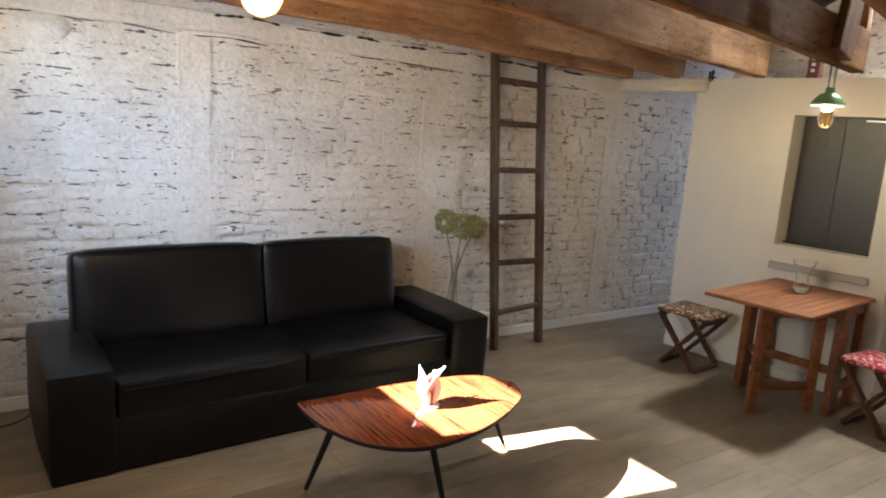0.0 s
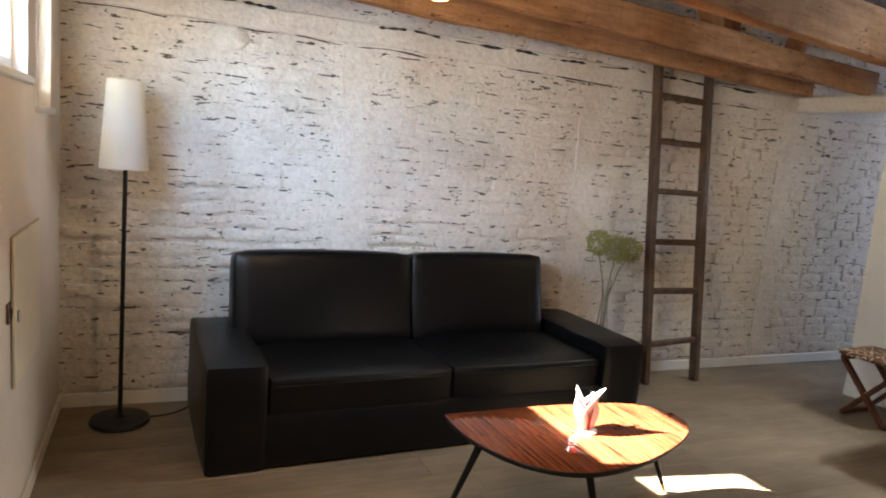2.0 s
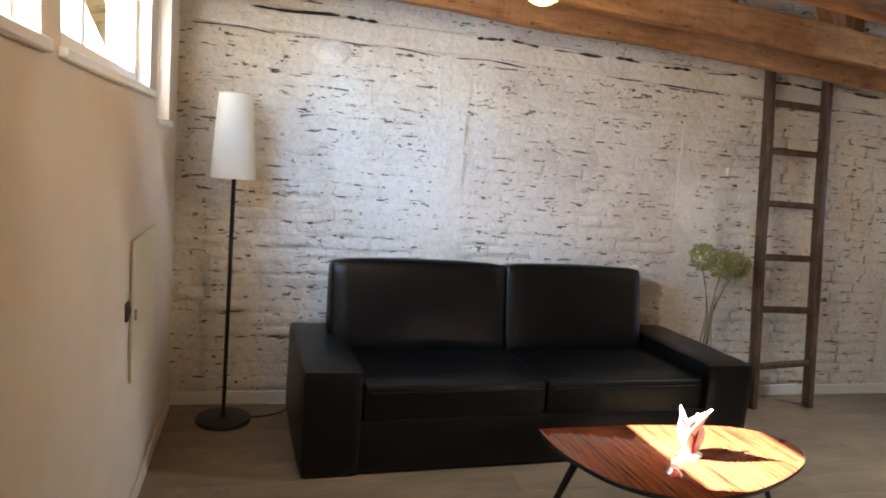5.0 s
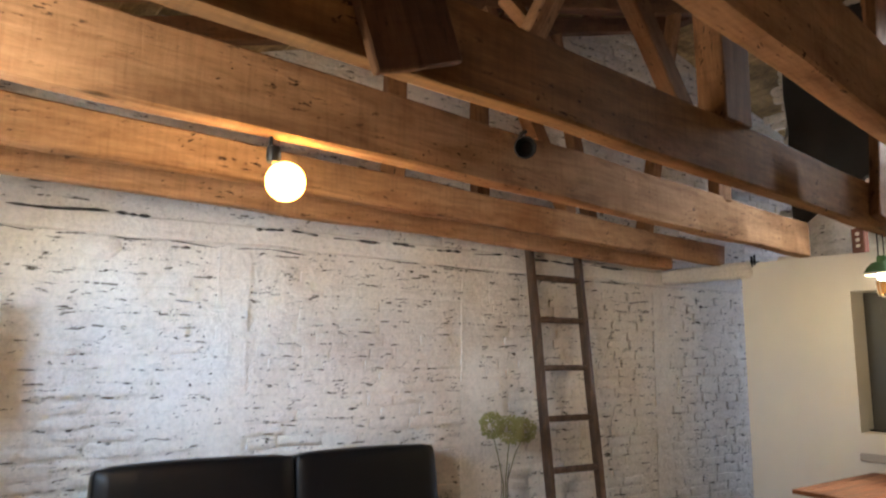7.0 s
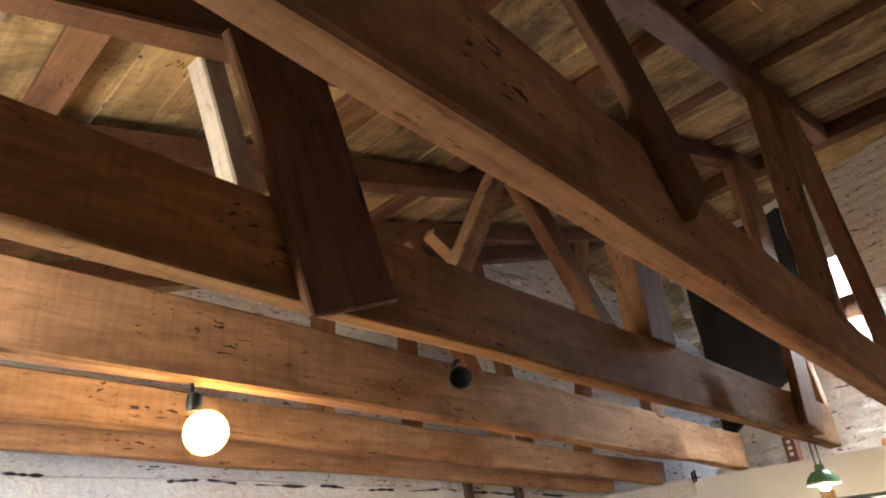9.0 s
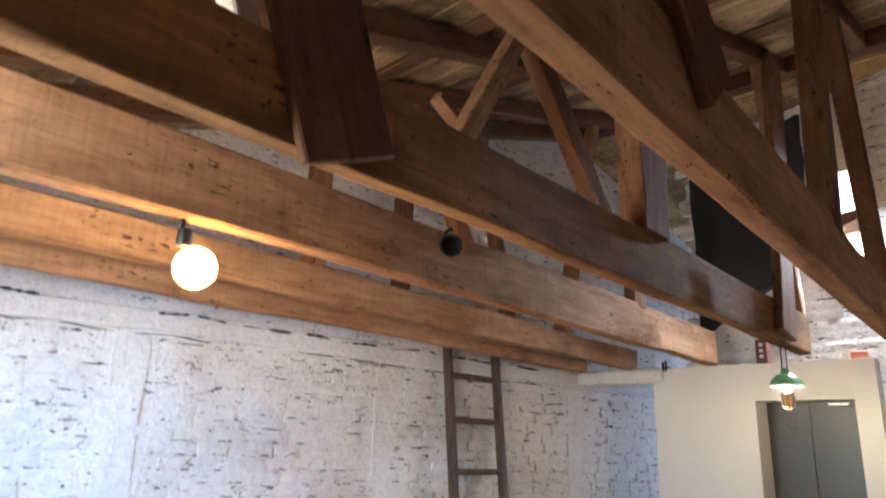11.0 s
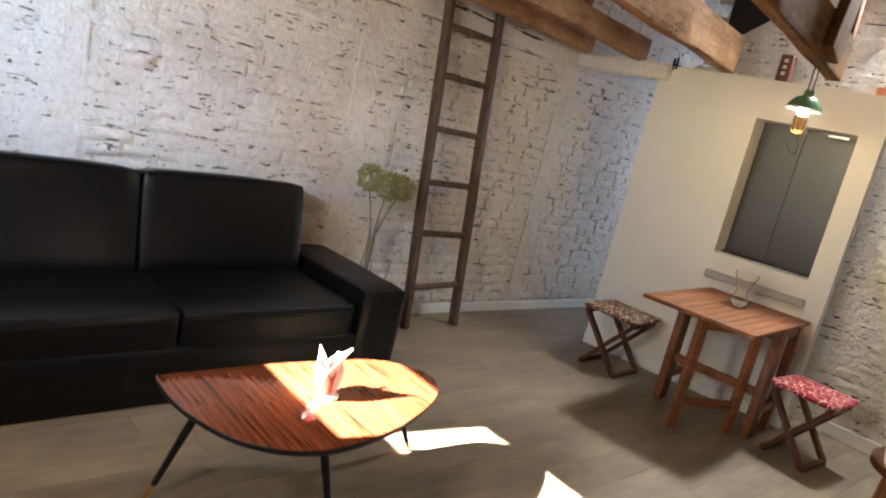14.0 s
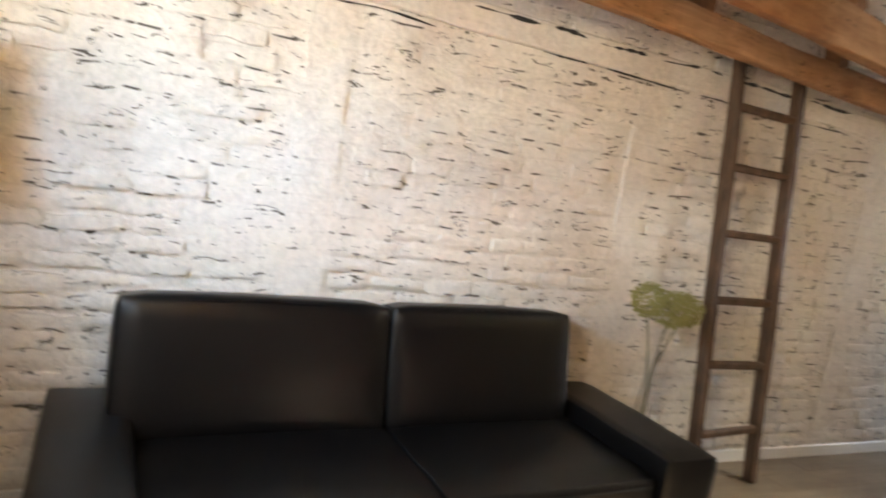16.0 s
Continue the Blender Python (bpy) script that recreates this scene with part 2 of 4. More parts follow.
GREY_PANEL = plain("grey painted board", (0.046, 0.042, 0.034), 0.36, grain=12, relief=0.1, vary=0.2)
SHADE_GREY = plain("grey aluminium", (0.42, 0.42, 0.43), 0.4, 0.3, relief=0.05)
CREAM_PLASTIC = plain("cream painted steel door", (0.72, 0.66, 0.50), 0.5, relief=0.05)
RED_CARD = plain("deep red card", (0.42, 0.02, 0.012), 0.6, relief=0.05)
WHITE_CARD = plain("white card", (0.82, 0.80, 0.76), 0.6, relief=0.05)
STEM = plain("pale green stems", (0.17, 0.17, 0.085), 0.6)
PETAL = plain("pale yellow green florets", (0.34, 0.335, 0.125), 0.7, grain=90, relief=0.4, vary=0.3)
# beam timber darkened because this tie's near face stands in shade
TIE_SHADED = hewn("tie beam timber in a shaded tone", (0.100, 0.047, 0.019), (0.360, 0.196, 0.084), ((0.85, 0.83, 0.8), (1.1, 1.08, 1.05)))
TERRACOTTA = plain("terracotta", (0.45, 0.17, 0.09), 0.8, grain=40, relief=0.5)
# near-black colour for the shade in the gable void and the open cracks
VOID_DARK = plain("near black void and crack fill", (0.032, 0.030, 0.029), 0.9, grain=18, relief=0.6, vary=0.5)
TIN_BROWN = plain("dark brown printed tin", (0.12, 0.035, 0.022), 0.45)
LEDGE_GREY = plain("pale grey painted ledge", (0.42, 0.40, 0.40), 0.6)
CABLE = plain("black rubber", (0.01, 0.01, 0.01), 0.5)
CREAM_FABRIC = plain("cream woven fabric", (0.62, 0.52, 0.40), 0.9, grain=300, relief=0.5)


def glass(name, tint=(1, 1, 1), rough=0.0):
    m, nt, b = node_mat(name)
    b.inputs["Base Color"].default_value = (*tint, 1)
    b.inputs["Transmission Weight"].default_value, b.inputs["Roughness"].default_value = 1.0, rough
    b.inputs["IOR"].default_value = 1.45
    return m


GLASS = glass("clear glass")
AMBER_GLASS = glass("amber glass", (0.55, 0.30, 0.12), 0.08)


def thin_pane(name):
    """Window glass: clear, with a weak mirror on its face."""
    m, nt, b = node_mat(name)
    clear, gloss, ms = (nt.nodes.new(k) for k in ("ShaderNodeBsdfTransparent", "ShaderNodeBsdfGlossy", "ShaderNodeMixShader"))
    clear.inputs["Color"].default_value = (0.94, 0.96, 0.95, 1)
    gloss.inputs["Roughness"].default_value = 0.02
    ms.inputs[0].default_value = 0.06
    link(nt, clear.outputs[0], ms.inputs[1])
    link(nt, gloss.outputs[0], ms.inputs[2])
    link(nt, ms.outputs[0], nt.nodes["Material Output"].inputs[0])
    return m


PANE = thin_pane("thin window glass")


def translucent(name, surface, inside, share):
    """A thin sheet that scatters light to both sides."""
    m, nt, b = node_mat(name)
    b.inputs["Base Color"].default_value = (*surface, 1)
    b.inputs["Roughness"].default_value = 0.8
    tr = nt.nodes.new("ShaderNodeBsdfTranslucent")
    tr.inputs["Color"].default_value = (*inside, 1)
    ms = nt.nodes.new("ShaderNodeMixShader")
    ms.inputs[0].default_value = share
    link(nt, b.outputs[0], ms.inputs[1])
    link(nt, tr.outputs[0], ms.inputs[2])
    link(nt, ms.outputs[0], nt.nodes["Material Output"].inputs[0])
    return m


SHADE = translucent("white lampshade paper", (0.88, 0.85, 0.78), (0.9, 0.85, 0.75), 0.5)
# frosting is added to stop direct sun at windows that throw no patch
FROSTED = translucent("frosted pane", (0.85, 0.88, 0.9), (0.42, 0.46, 0.5), 0.5)


def glow(name, colour, strength):
    m, nt, b = node_mat(name)
    b.inputs["Base Color"].default_value = (*colour, 1)
    b.inputs["Emission Color"].default_value = (*colour, 1)
    b.inputs["Emission Strength"].default_value = strength
    return m


BULB_GLOW = glow("glowing globe", (1.0, 0.78, 0.36), 0.033)
nt = BULB_GLOW.node_tree
ms, clear = nt.nodes.new("ShaderNodeMixShader"), nt.nodes.new("ShaderNodeBsdfTransparent")
clear.inputs[0].default_value = (1.0, 0.86, 0.55, 1)
ms.inputs[0].default_value = 0.40
link(nt, nt.nodes["Principled BSDF"].outputs[0], ms.inputs[1])
link(nt, clear.outputs[0], ms.inputs[2])
link(nt, ms.outputs[0], nt.nodes["Material Output"].inputs[0])
SMALL_GLOW = glow("glowing bulb", (1.0, 0.80, 0.46), 3.0)
OUTSIDE = glow("bright hazy daylight", (0.92, 0.96, 1.0), 0.2)


def patterned(name, ground, line):
    m, nt, b = node_mat(name)
    w = nt.nodes.new("ShaderNodeTexWave")
    w.wave_type = "RINGS"
    w.inputs["Scale"].default_value, w.inputs["Distortion"].default_value = 7.0, 15.0
    w.inputs["Detail"].default_value, w.inputs["Detail Scale"].default_value = 1.0, 2.2
    link(nt, coords(nt, (1, 1, 1)), w.inputs["Vector"])
    col = mix(nt, ramp(nt, w.outputs["Fac"], [(0.84, grey(0)), (0.93, grey(1))]), ground, line)
    link(nt, col, b.inputs["Base Color"])
    b.inputs["Roughness"].default_value = 0.9
    bump(nt, b, noise_tex(nt, coords(nt, (1, 1, 1)), 260, 4), 0.4, 0.002)
    return m


BROWN_SWIRL = patterned("brown cloth with cream swirls", (0.12, 0.055, 0.03), (0.62, 0.50, 0.34))
RED_SWIRL = patterned("red cloth with pink swirls", (0.30, 0.018, 0.03), (0.70, 0.42, 0.36))


# ---- building helpers ----
def thing(name, at=(0, 0, 0), rz=0.0, label="", category="", group="", kind=""):
    e = new(name)
    e.empty_display_size = 0.05
    e.matrix_world = pose(*at, 0, 0, rz)
    return tagged(e, label, category, group, kind)


def smooth(me, angle=40):
    me.polygons.foreach_set("use_smooth", [True] * len(me.polygons))
    me.set_sharp_from_angle(angle=radians(angle))


def mesh_of(name, bm, material, soft=True):
    me = bpy.data.meshes.new(name)
    bmesh.ops.recalc_face_normals(bm, faces=bm.faces)
    bm.to_mesh(me)
    bm.free()
    me.materials.append(material)
    if soft:
        smooth(me)
    return me


def part(name, bm, material, parent=None, label="", soft=True, at=None):
    ob = new(name, mesh_of(name, bm, material, soft))
    ob.parent = parent
    if at is not None:
        ob.matrix_basis = at
    return tagged(ob, label)


def whole(name, bm, material, label, category, kind="", group="", soft=True):
    ob = new(name, mesh_of(name, bm, material, soft))
    return tagged(ob, label, category, group, kind)


def box(bm, lo, hi, bevel=0.0, seg=1, m=None):
    lo, hi = Vector(lo), Vector(hi)
    r = bmesh.ops.create_cube(bm, size=1.0)
    vs = r["verts"]
    bmesh.ops.scale(bm, vec=hi - lo, verts=vs)
    bmesh.ops.translate(bm, vec=(lo + hi) / 2, verts=vs)
    if bevel:
        es = list({e for v in vs for e in v.link_edges})
        vs = bmesh.ops.bevel(bm, geom=es, offset=bevel, segments=seg, profile=0.5, affect="EDGES")["verts"]
    if m is not None:
        bmesh.ops.transform(bm, matrix=m, verts=vs)
    return vs


def boxed(lo, hi, bevel=0.004, seg=1):
    bm = bmesh.new()
    box(bm, lo, hi, bevel, seg)
    return bm


def along(a, b, up=(0, 0, 1)):
    """A frame at a whose x axis runs to b."""
    a, b = Vector(a), Vector(b)
    x = (b - a).normalized()
    y = Vector(up).cross(x)
    y = y.normalized() if y.length > 1e-4 else Vector((0, 1, 0))
    z = x.cross(y)
    return Matrix((x, y, z)).transposed().to_4x4(), (b - a).length, a


def bar(name, a, b, w, h, material, parent, bevel=0.004, wobble=0.0, up=(0, 0, 1), label=""):
    """A squared timber from a to b, w wide and h deep, as one part with its grain along it."""
    rot, length, a = along(a, b, up)
    bm = bmesh.new()
    n = max(2, int(length / 0.12)) if wobble else 1
    vs = box(bm, (0, -w / 2, -h / 2), (length, w / 2, h / 2), bevel)
    if wobble:
        bmesh.ops.subdivide_edges(bm, edges=[e for e in bm.edges if abs(e.verts[0].co.x - e.verts[1].co.x) > length * 0.5], cuts=n)
        seed = Vector(a) * 3.7
        for v in bm.verts:
            k = noise.noise_vector(Vector((v.co.x * 1.6, v.co.y * 9, v.co.z * 9)) + seed)
            v.co += Vector((0, k.y, k.z)) * wobble
    return part(name, bm, material, parent, label, at=Matrix.Translation(a) @ rot)


def tube(bm, pts, r, seg=10, cap=True):
    """A round rod along points; r: one radius or one for each."""
    pts = [Vector(p) for p in pts]
    rs = r if isinstance(r, (list, tuple)) else [r] * len(pts)
    rings = []
    for i, p in enumerate(pts):
        d = (pts[min(i + 1, len(pts) - 1)] - pts[max(i - 1, 0)]).normalized()
        q = d.to_track_quat("Z", "Y")
        rings.append([bm.verts.new(p + q @ Vector((rs[i] * math.cos(k / seg * math.tau), rs[i] * math.sin(k / seg * math.tau), 0))) for k in range(seg)])
    for a, b in zip(rings, rings[1:]):
        for k in range(seg):
            bm.faces.new((a[k], a[(k + 1) % seg], b[(k + 1) % seg], b[k]))
    if cap:
        bm.faces.new(rings[0][::-1])
        bm.faces.new(rings[-1])
    return bm


def lathe(profile, seg=32, closed=False):
    """A turned body from (radius, height) pairs."""
    bm = bmesh.new()
    rings = [[bm.verts.new((max(r, 1e-4) * math.cos(k / seg * math.tau), max(r, 1e-4) * math.sin(k / seg * math.tau), z)) for k in range(seg)] for r, z in profile]
    pairs = list(zip(rings, rings[1:])) + ([(rings[-1], rings[0])] if closed else [])
    for a, b in pairs:
        for k in range(seg):
            bm.faces.new((a[k], a[(k + 1) % seg], b[(k + 1) % seg], b[k]))
    if not closed:
        for ring in (rings[0][::-1], rings[-1]):
            bm.faces.new(ring)
    return bm


def cushion(lo, hi, bevel=0.05, puff=0.012, cuts=7):
    """A stuffed block with rounded edges, swollen faces and slight creases."""
    bm = bmesh.new()
    lo, hi = Vector(lo), Vector(hi)
    box(bm, lo, hi, 0)
    bmesh.ops.subdivide_edges(bm, edges=bm.edges[:], cuts=cuts, use_grid_fill=True)
    c, half = (lo + hi) / 2, (hi - lo) / 2
    for v in bm.verts:
        d = v.co - c
        q = Vector([max(-1, min(1, d[i] / half[i])) for i in range(3)])
        inner = half - Vector((bevel,) * 3)
        core = Vector([max(-inner[i], min(inner[i], d[i])) for i in range(3)])
        out = d - core
        if out.length > 1e-6:
            out = out.normalized() * bevel
        swell = Vector([q[i] * (1 - q[(i + 1) % 3] ** 2) * (1 - q[(i + 2) % 3] ** 2) for i in range(3)]) * puff
        v.co = c + core + out + swell + noise.noise_vector(v.co * 5.0) * 0.004
    return bm


# ---- the large structure ----
WALL_Y, LEFT_X, RIGHT_X, BACK_Y, FAR_X = 3.729, -0.665, 4.95, -5.0, 7.5
SKEW = 0.155
ANG = math.degrees(math.atan(SKEW))


def roof_z(x, y):
    """Underside of the roof boards."""
    u = x + SKEW * (y - 0.7)
    return 2.82 + 0.33 * min(u, 4.6) - 0.36 * max(u - 4.6, 0)


bm = boxed((LEFT_X - 0.3, BACK_Y - 0.3, -0.12), (FAR_X + 0.3, WALL_Y + 0.3, -0.012), 0)
floor = whole("floor", bm, FLOORING, "pale grey-beige wood laminate plank floor", "floor", "structure")

# the rough brick wall: a lumpy painted bed, bricks laid on it further below
bm = bmesh.new()
nx, nz = 170, 62
grid = [[None] * (nz + 1) for _ in range(nx + 1)]
for i in range(nx + 1):
    for k in range(nz + 1):
        x, f = LEFT_X - 0.02 + (FAR_X - LEFT_X) * i / nx, k / nz
        z = f * (roof_z(x, WALL_Y) + 0.12)
        d = noise.fractal(Vector((x * 2.2, z * 2.2, 1)), 0.8, 2.0, 4) * 0.012 + noise.noise(Vector((x * 14, z * 20, 3))) * 0.006
        grid[i][k] = bm.verts.new((x, WALL_Y + 0.008 + d, z))
for i in range(nx):
    for k in range(nz):
        bm.faces.new((grid[i][k], grid[i + 1][k], grid[i + 1][k + 1], grid[i][k + 1]))
back = [bm.verts.new((x, WALL_Y + 0.3, z)) for x, z in ((LEFT_X - 0.02, 0), (FAR_X, 0), (FAR_X, 4.6), (LEFT_X - 0.02, 4.6))]
bm.faces.new(back)
wall_brick = whole("wall_north", bm, MORTAR, "rough old brick wall under many coats of white paint", "wall", "structure")


def wall_with_holes(name, axis, at, thick, a0, a1, z1, holes, material, label):
    """A wall along x or y with rectangular openings (a, b, z, z) cut through it."""
    bm = bmesh.new()
    cuts_a = sorted({a0, a1, *[h[0] for h in holes], *[h[1] for h in holes]})
    cuts_z = sorted({0.0, z1, *[h[2] for h in holes], *[h[3] for h in holes]})

    def solid(i, k):
        if not (0 <= i < len(cuts_a) - 1 and 0 <= k < len(cuts_z) - 1):
            return False
        ca, cz = (cuts_a[i] + cuts_a[i + 1]) / 2, (cuts_z[k] + cuts_z[k + 1]) / 2
        return not any(h[0] < ca < h[1] and h[2] < cz < h[3] for h in holes)

    seen = {}

    def vert(a, d, z):
        key = (a, d, z)
        if key not in seen:
            p = at + d * thick
            seen[key] = bm.verts.new((p, a, z) if axis == "y" else (a, p, z))
        return seen[key]

    for i in range(len(cuts_a) - 1):
        for k in range(len(cuts_z) - 1):
            if not solid(i, k):
                continue
            a, b, z, w = cuts_a[i], cuts_a[i + 1], cuts_z[k], cuts_z[k + 1]
            for d in (0, 1):
                bm.faces.new([vert(*p) for p in ((a, d, z), (b, d, z), (b, d, w), (a, d, w))])
            for (ii, kk), (p, q) in (((i - 1, k), ((a, z), (a, w))), ((i + 1, k), ((b, z), (b, w))), ((i, k - 1), ((a, z), (b, z))), ((i, k + 1), ((a, w), (b, w)))):
                if not solid(ii, kk):
                    bm.faces.new([vert(p[0], 0, p[1]), vert(q[0], 0, q[1]), vert(q[0], 1, q[1]), vert(p[0], 1, p[1])])
    return whole(name, bm, material, label, "wall", "structure", soft=False)


WIN_NEAR, WIN_FAR = (1.62, 2.84, 1.63, 2.10), (3.02, 3.42, 1.53, 2.12)
# unseen opening, assumed from the lit beams
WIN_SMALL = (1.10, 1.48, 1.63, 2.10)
wall_with_holes("wall_west", "y", LEFT_X, -0.16, BACK_Y - 0.2, WALL_Y + 0.2, 2.75, [WIN_SMALL, WIN_NEAR, WIN_FAR], LEFT_PAINT, "warm white painted plaster wall with small high windows")
wall_with_holes("wall_east", "y", RIGHT_X, 0.22, BACK_Y - 0.2, 2.95, 4.6, [(1.60, 1.92, 2.88, 3.52)], MORTAR, "white painted brick gable wall behind the partition")
# unseen end wall, set far back to cut bounce light on the beams
wall_with_holes("wall_south", "x", BACK_Y, -0.2, LEFT_X - 0.2, RIGHT_X + 0.3, 4.6, [], PLASTER, "plain cream plaster wall closing the unseen end of the room")
wall_with_holes("wall_corridor", "x", 2.95, -0.15, RIGHT_X + 0.0, FAR_X, 4.6, [], PLASTER, "plain corridor wall")
wall_with_holes("wall_far", "y", FAR_X, 0.2, 2.7, WALL_Y + 0.2, 4.6, [(3.05, 3.6, 0.9, 2.1)], PLASTER, "corridor end wall with a window")

# roof boards, one mesh for each slope
ROOF_ROT = pose(0, 0, 0, 0, 0, ANG)


def roof_slope(name, u0, u1, rise, z0, label):
    bm = bmesh.new()
    length = (u1 - u0) * math.hypot(1, rise)
    s, rnd = 0.0, random.Random(5)
    while s < length:
        w = rnd.uniform(0.13, 0.19)
        off = rnd.uniform(-0.004, 0.004)
        y = -6.0 - rnd.uniform(0, 1.5)
        while y < 6.5:
            l = rnd.uniform(1.8, 3.2)
            box(bm, (s, y, off), (s + w - 0.006, y + l - 0.004, 0.025 + off), 0.002)
            y += l
        s += w
    ob = whole(name, bm, ROOF_BOARD, label, "ceiling", "structure", soft=False)
    org = Vector((0, 0.7, 0)) + Vector((u0, 0, 0))
    c = math.cos(radians(ANG))
    ob.matrix_world = Matrix.Translation((org.x, org.y, z0)) @ ROOF_ROT @ pose(0, 0, 0, 0, -math.degrees(math.atan(rise * c)), 0)
    return ob


roof_slope("ceiling", -0.85, 4.62, 0.33, 2.82 - 0.33 * 0.85, "pitched roof of weathered brown boards seen from below")
roof_slope("ceiling", 4.6, 9.0, -0.36, 2.82 + 0.33 * 4.6, "far pitched roof of weathered brown boards")

# slab added out of view to stop sky light leaking in past the roof edge
soffit = whole("soffit", boxed((LEFT_X - 0.2, BACK_Y - 0.2, 2.60), (0.05, 0.45, 2.64), 0), ROOF_BOARD, "unseen board slab plugging the sky gap at the eaves", "soffit", "structure", soft=False)

# partition with a niche
PART_D = Vector((0.15, -1.0, 0)).normalized()
PART_N = Vector((-1.0, -0.15, 0)).normalized()
PART_ORG = Vector((4.40, 3.03, 0))
PART_M = Matrix((PART_D, -PART_N, Vector((0, 0, 1)))).transposed().to_4x4()
PART_M.translation = PART_ORG
NICHE = (0.735, 1.335, 0.965, 1.88)
PART_END = 1.47
partition = wall_with_holes("wall_partition", "x", 0.0, 0.13, 0.0, PART_END, 2.13, [NICHE], PLASTER, "cream plastered partition wall with a deep niche")
partition.matrix_world = PART_M


niche = thing("niche_panel", label="dark grey sliding panel set back in the partition niche", category="niche panel", kind="structure")
niche.matrix_world = PART_M
a, b, z, w = NICHE
part("panel", boxed((a - 0.02, 0.215, z - 0.02), (a + 0.27, 0.225, w + 0.02), 0.002), GREY_PANEL, niche)
part("panel", boxed((a + 0.26, 0.228, z - 0.02), (b + 0.02, 0.238, w + 0.02), 0.002), GREY_PANEL, niche)
for lo, hi in (((a - 0.03, 0.131, z - 0.03), (a, 0.214, w + 0.03)), ((b, 0.131, z - 0.03), (b + 0.03, 0.214, w + 0.03)), ((a, 0.131, w), (b, 0.214, w + 0.03)), ((a, 0.131, z - 0.03), (b, 0.214, z))):
    part("lining", boxed(lo, hi, 0), PLASTER, niche, soft=False)
part("track", boxed((a + 0.001, 0.14, z + 0.001), (b - 0.001, 0.213, z + 0.012), 0.002), BLACK_METAL, niche, "black sliding track")
part("rail", boxed((a + 0.42, 0.10, w - 0.030), (b - 0.06, 0.122, w - 0.014), 0.003), STEEL, niche)
ledge = whole("ledge", boxed((a - 0.01, -0.028, 0.79), (b + 0.03, -0.002, 0.842), 0.006), LEDGE_GREY, "narrow grey ledge under the niche", "ledge", "structure")
ledge.matrix_world = PART_M

# lintel over the corridor opening, base boards
bm = boxed((0, -0.04, 0), (0.86, 0.05, 0.12), 0.02)
lintel = whole("lintel_beam", bm, POST_PLASTER, "whitewashed lintel beam over the corridor opening", "lintel", "structure")
lintel.matrix_world = pose(4.33, 3.80, 2.02, 0, 0, -85)
whole("baseboard", boxed((LEFT_X, WALL_Y - 0.028, 0), (FAR_X, WALL_Y - 0.012, 0.075), 0.004), WHITE_PAINT, "white painted baseboard along the brick wall", "baseboard", "structure")
bb = whole("baseboard", boxed((0.0, -0.014, 0), (PART_END, -0.001, 0.08), 0.003), WHITE_PAINT, "white baseboard along the partition", "baseboard", "structure")
bb.matrix_world = PART_M
whole("baseboard", boxed((RIGHT_X - 0.016, BACK_Y, 0), (RIGHT_X - 0.001, 1.5, 0.09), 0.003), WHITE_PAINT, "white baseboard along the gable wall", "baseboard", "structure")
whole("baseboard", boxed((LEFT_X + 0.001, BACK_Y, 0), (LEFT_X + 0.013, WALL_Y - 0.03, 0.07), 0.003), LEFT_PAINT, "painted baseboard along the window wall", "baseboard", "structure")

# plastered posts and wall plate in the brick wall
for x0, x1, z1 in ((0.74, 0.90, 2.04), (2.365, 2.51, 2.0), (4.21, 4.37, 1.97)):
    bm = bmesh.new()
    box(bm, (x0 - 0.01, WALL_Y - 0.001, 0.07), (x1 + 0.01, WALL_Y + 0.05, z1), 0)
    bmesh.ops.subdivide_edges(bm, edges=[e for e in bm.edges if abs(e.verts[0].co.z - e.verts[1].co.z) > 1], cuts=26)
    for v in bm.verts:
        v.co.x += noise.noise(Vector((v.co.z * 3, x0 * 9, (v.co.x > x0 + 0.05)))) * 0.014
    whole("wall_post", bm, POST_PLASTER, "smooth whitewashed timber post buried in the brick wall", "post", "structure")
bm = bmesh.new()
box(bm, (LEFT_X, WALL_Y - 0.024, 2.06), (5.3, WALL_Y + 0.05, 2.18), 0.008)
bmesh.ops.subdivide_edges(bm, edges=[e for e in bm.edges if abs(e.verts[0].co.x - e.verts[1].co.x) > 1], cuts=60)
for v in bm.verts:
    v.co.z += noise.noise(Vector((v.co.x * 1.5, v.co.z * 4, 2))) * 0.02 - 0.012 * v.co.x
    v.co.y += noise.noise(Vector((v.co.x * 3, v.co.z * 8, 5))) * 0.008
whole("wall_plate", bm, POST_PLASTER, "whitewashed timber wall plate along the brick wall", "wall plate", "structure")

rnd = random.Random(41)
for z0, sag, gaps, r in ((2.165, 0.012, 0.45, 0.010), (2.045, 0.012, 0.12, 0.0045)):
    x = LEFT_X + 0.05
    while x < 3.6:
        run = rnd.uniform(0.12, 0.5)
        if rnd.random() > gaps:
            pts = []
            for k in range(9):
                xx = x + run * k / 8
                pts.append((xx, WALL_Y - 0.022 + noise.noise(Vector((xx * 5, z0, 3))) * 0.005, z0 - sag * xx + noise.noise(Vector((xx * 3.1, z0 * 7, 8))) * 0.022))
            bm = bmesh.new()
            tube(bm, pts, [r * (0.25 + rnd.random()) * (0.35 if k in (0, 8) else 1.0) for k in range(9)], 6)
            whole("wall_crack", bm, VOID_DARK, "dark open crack along the whitewashed wall plate", "crack", "structure")
        x += run + rnd.uniform(0.01, 0.12)


# a round stone plastered into the top of the wall
bm = bmesh.new()
bmesh.ops.create_icosphere(bm, subdivisions=4, radius=1.0)
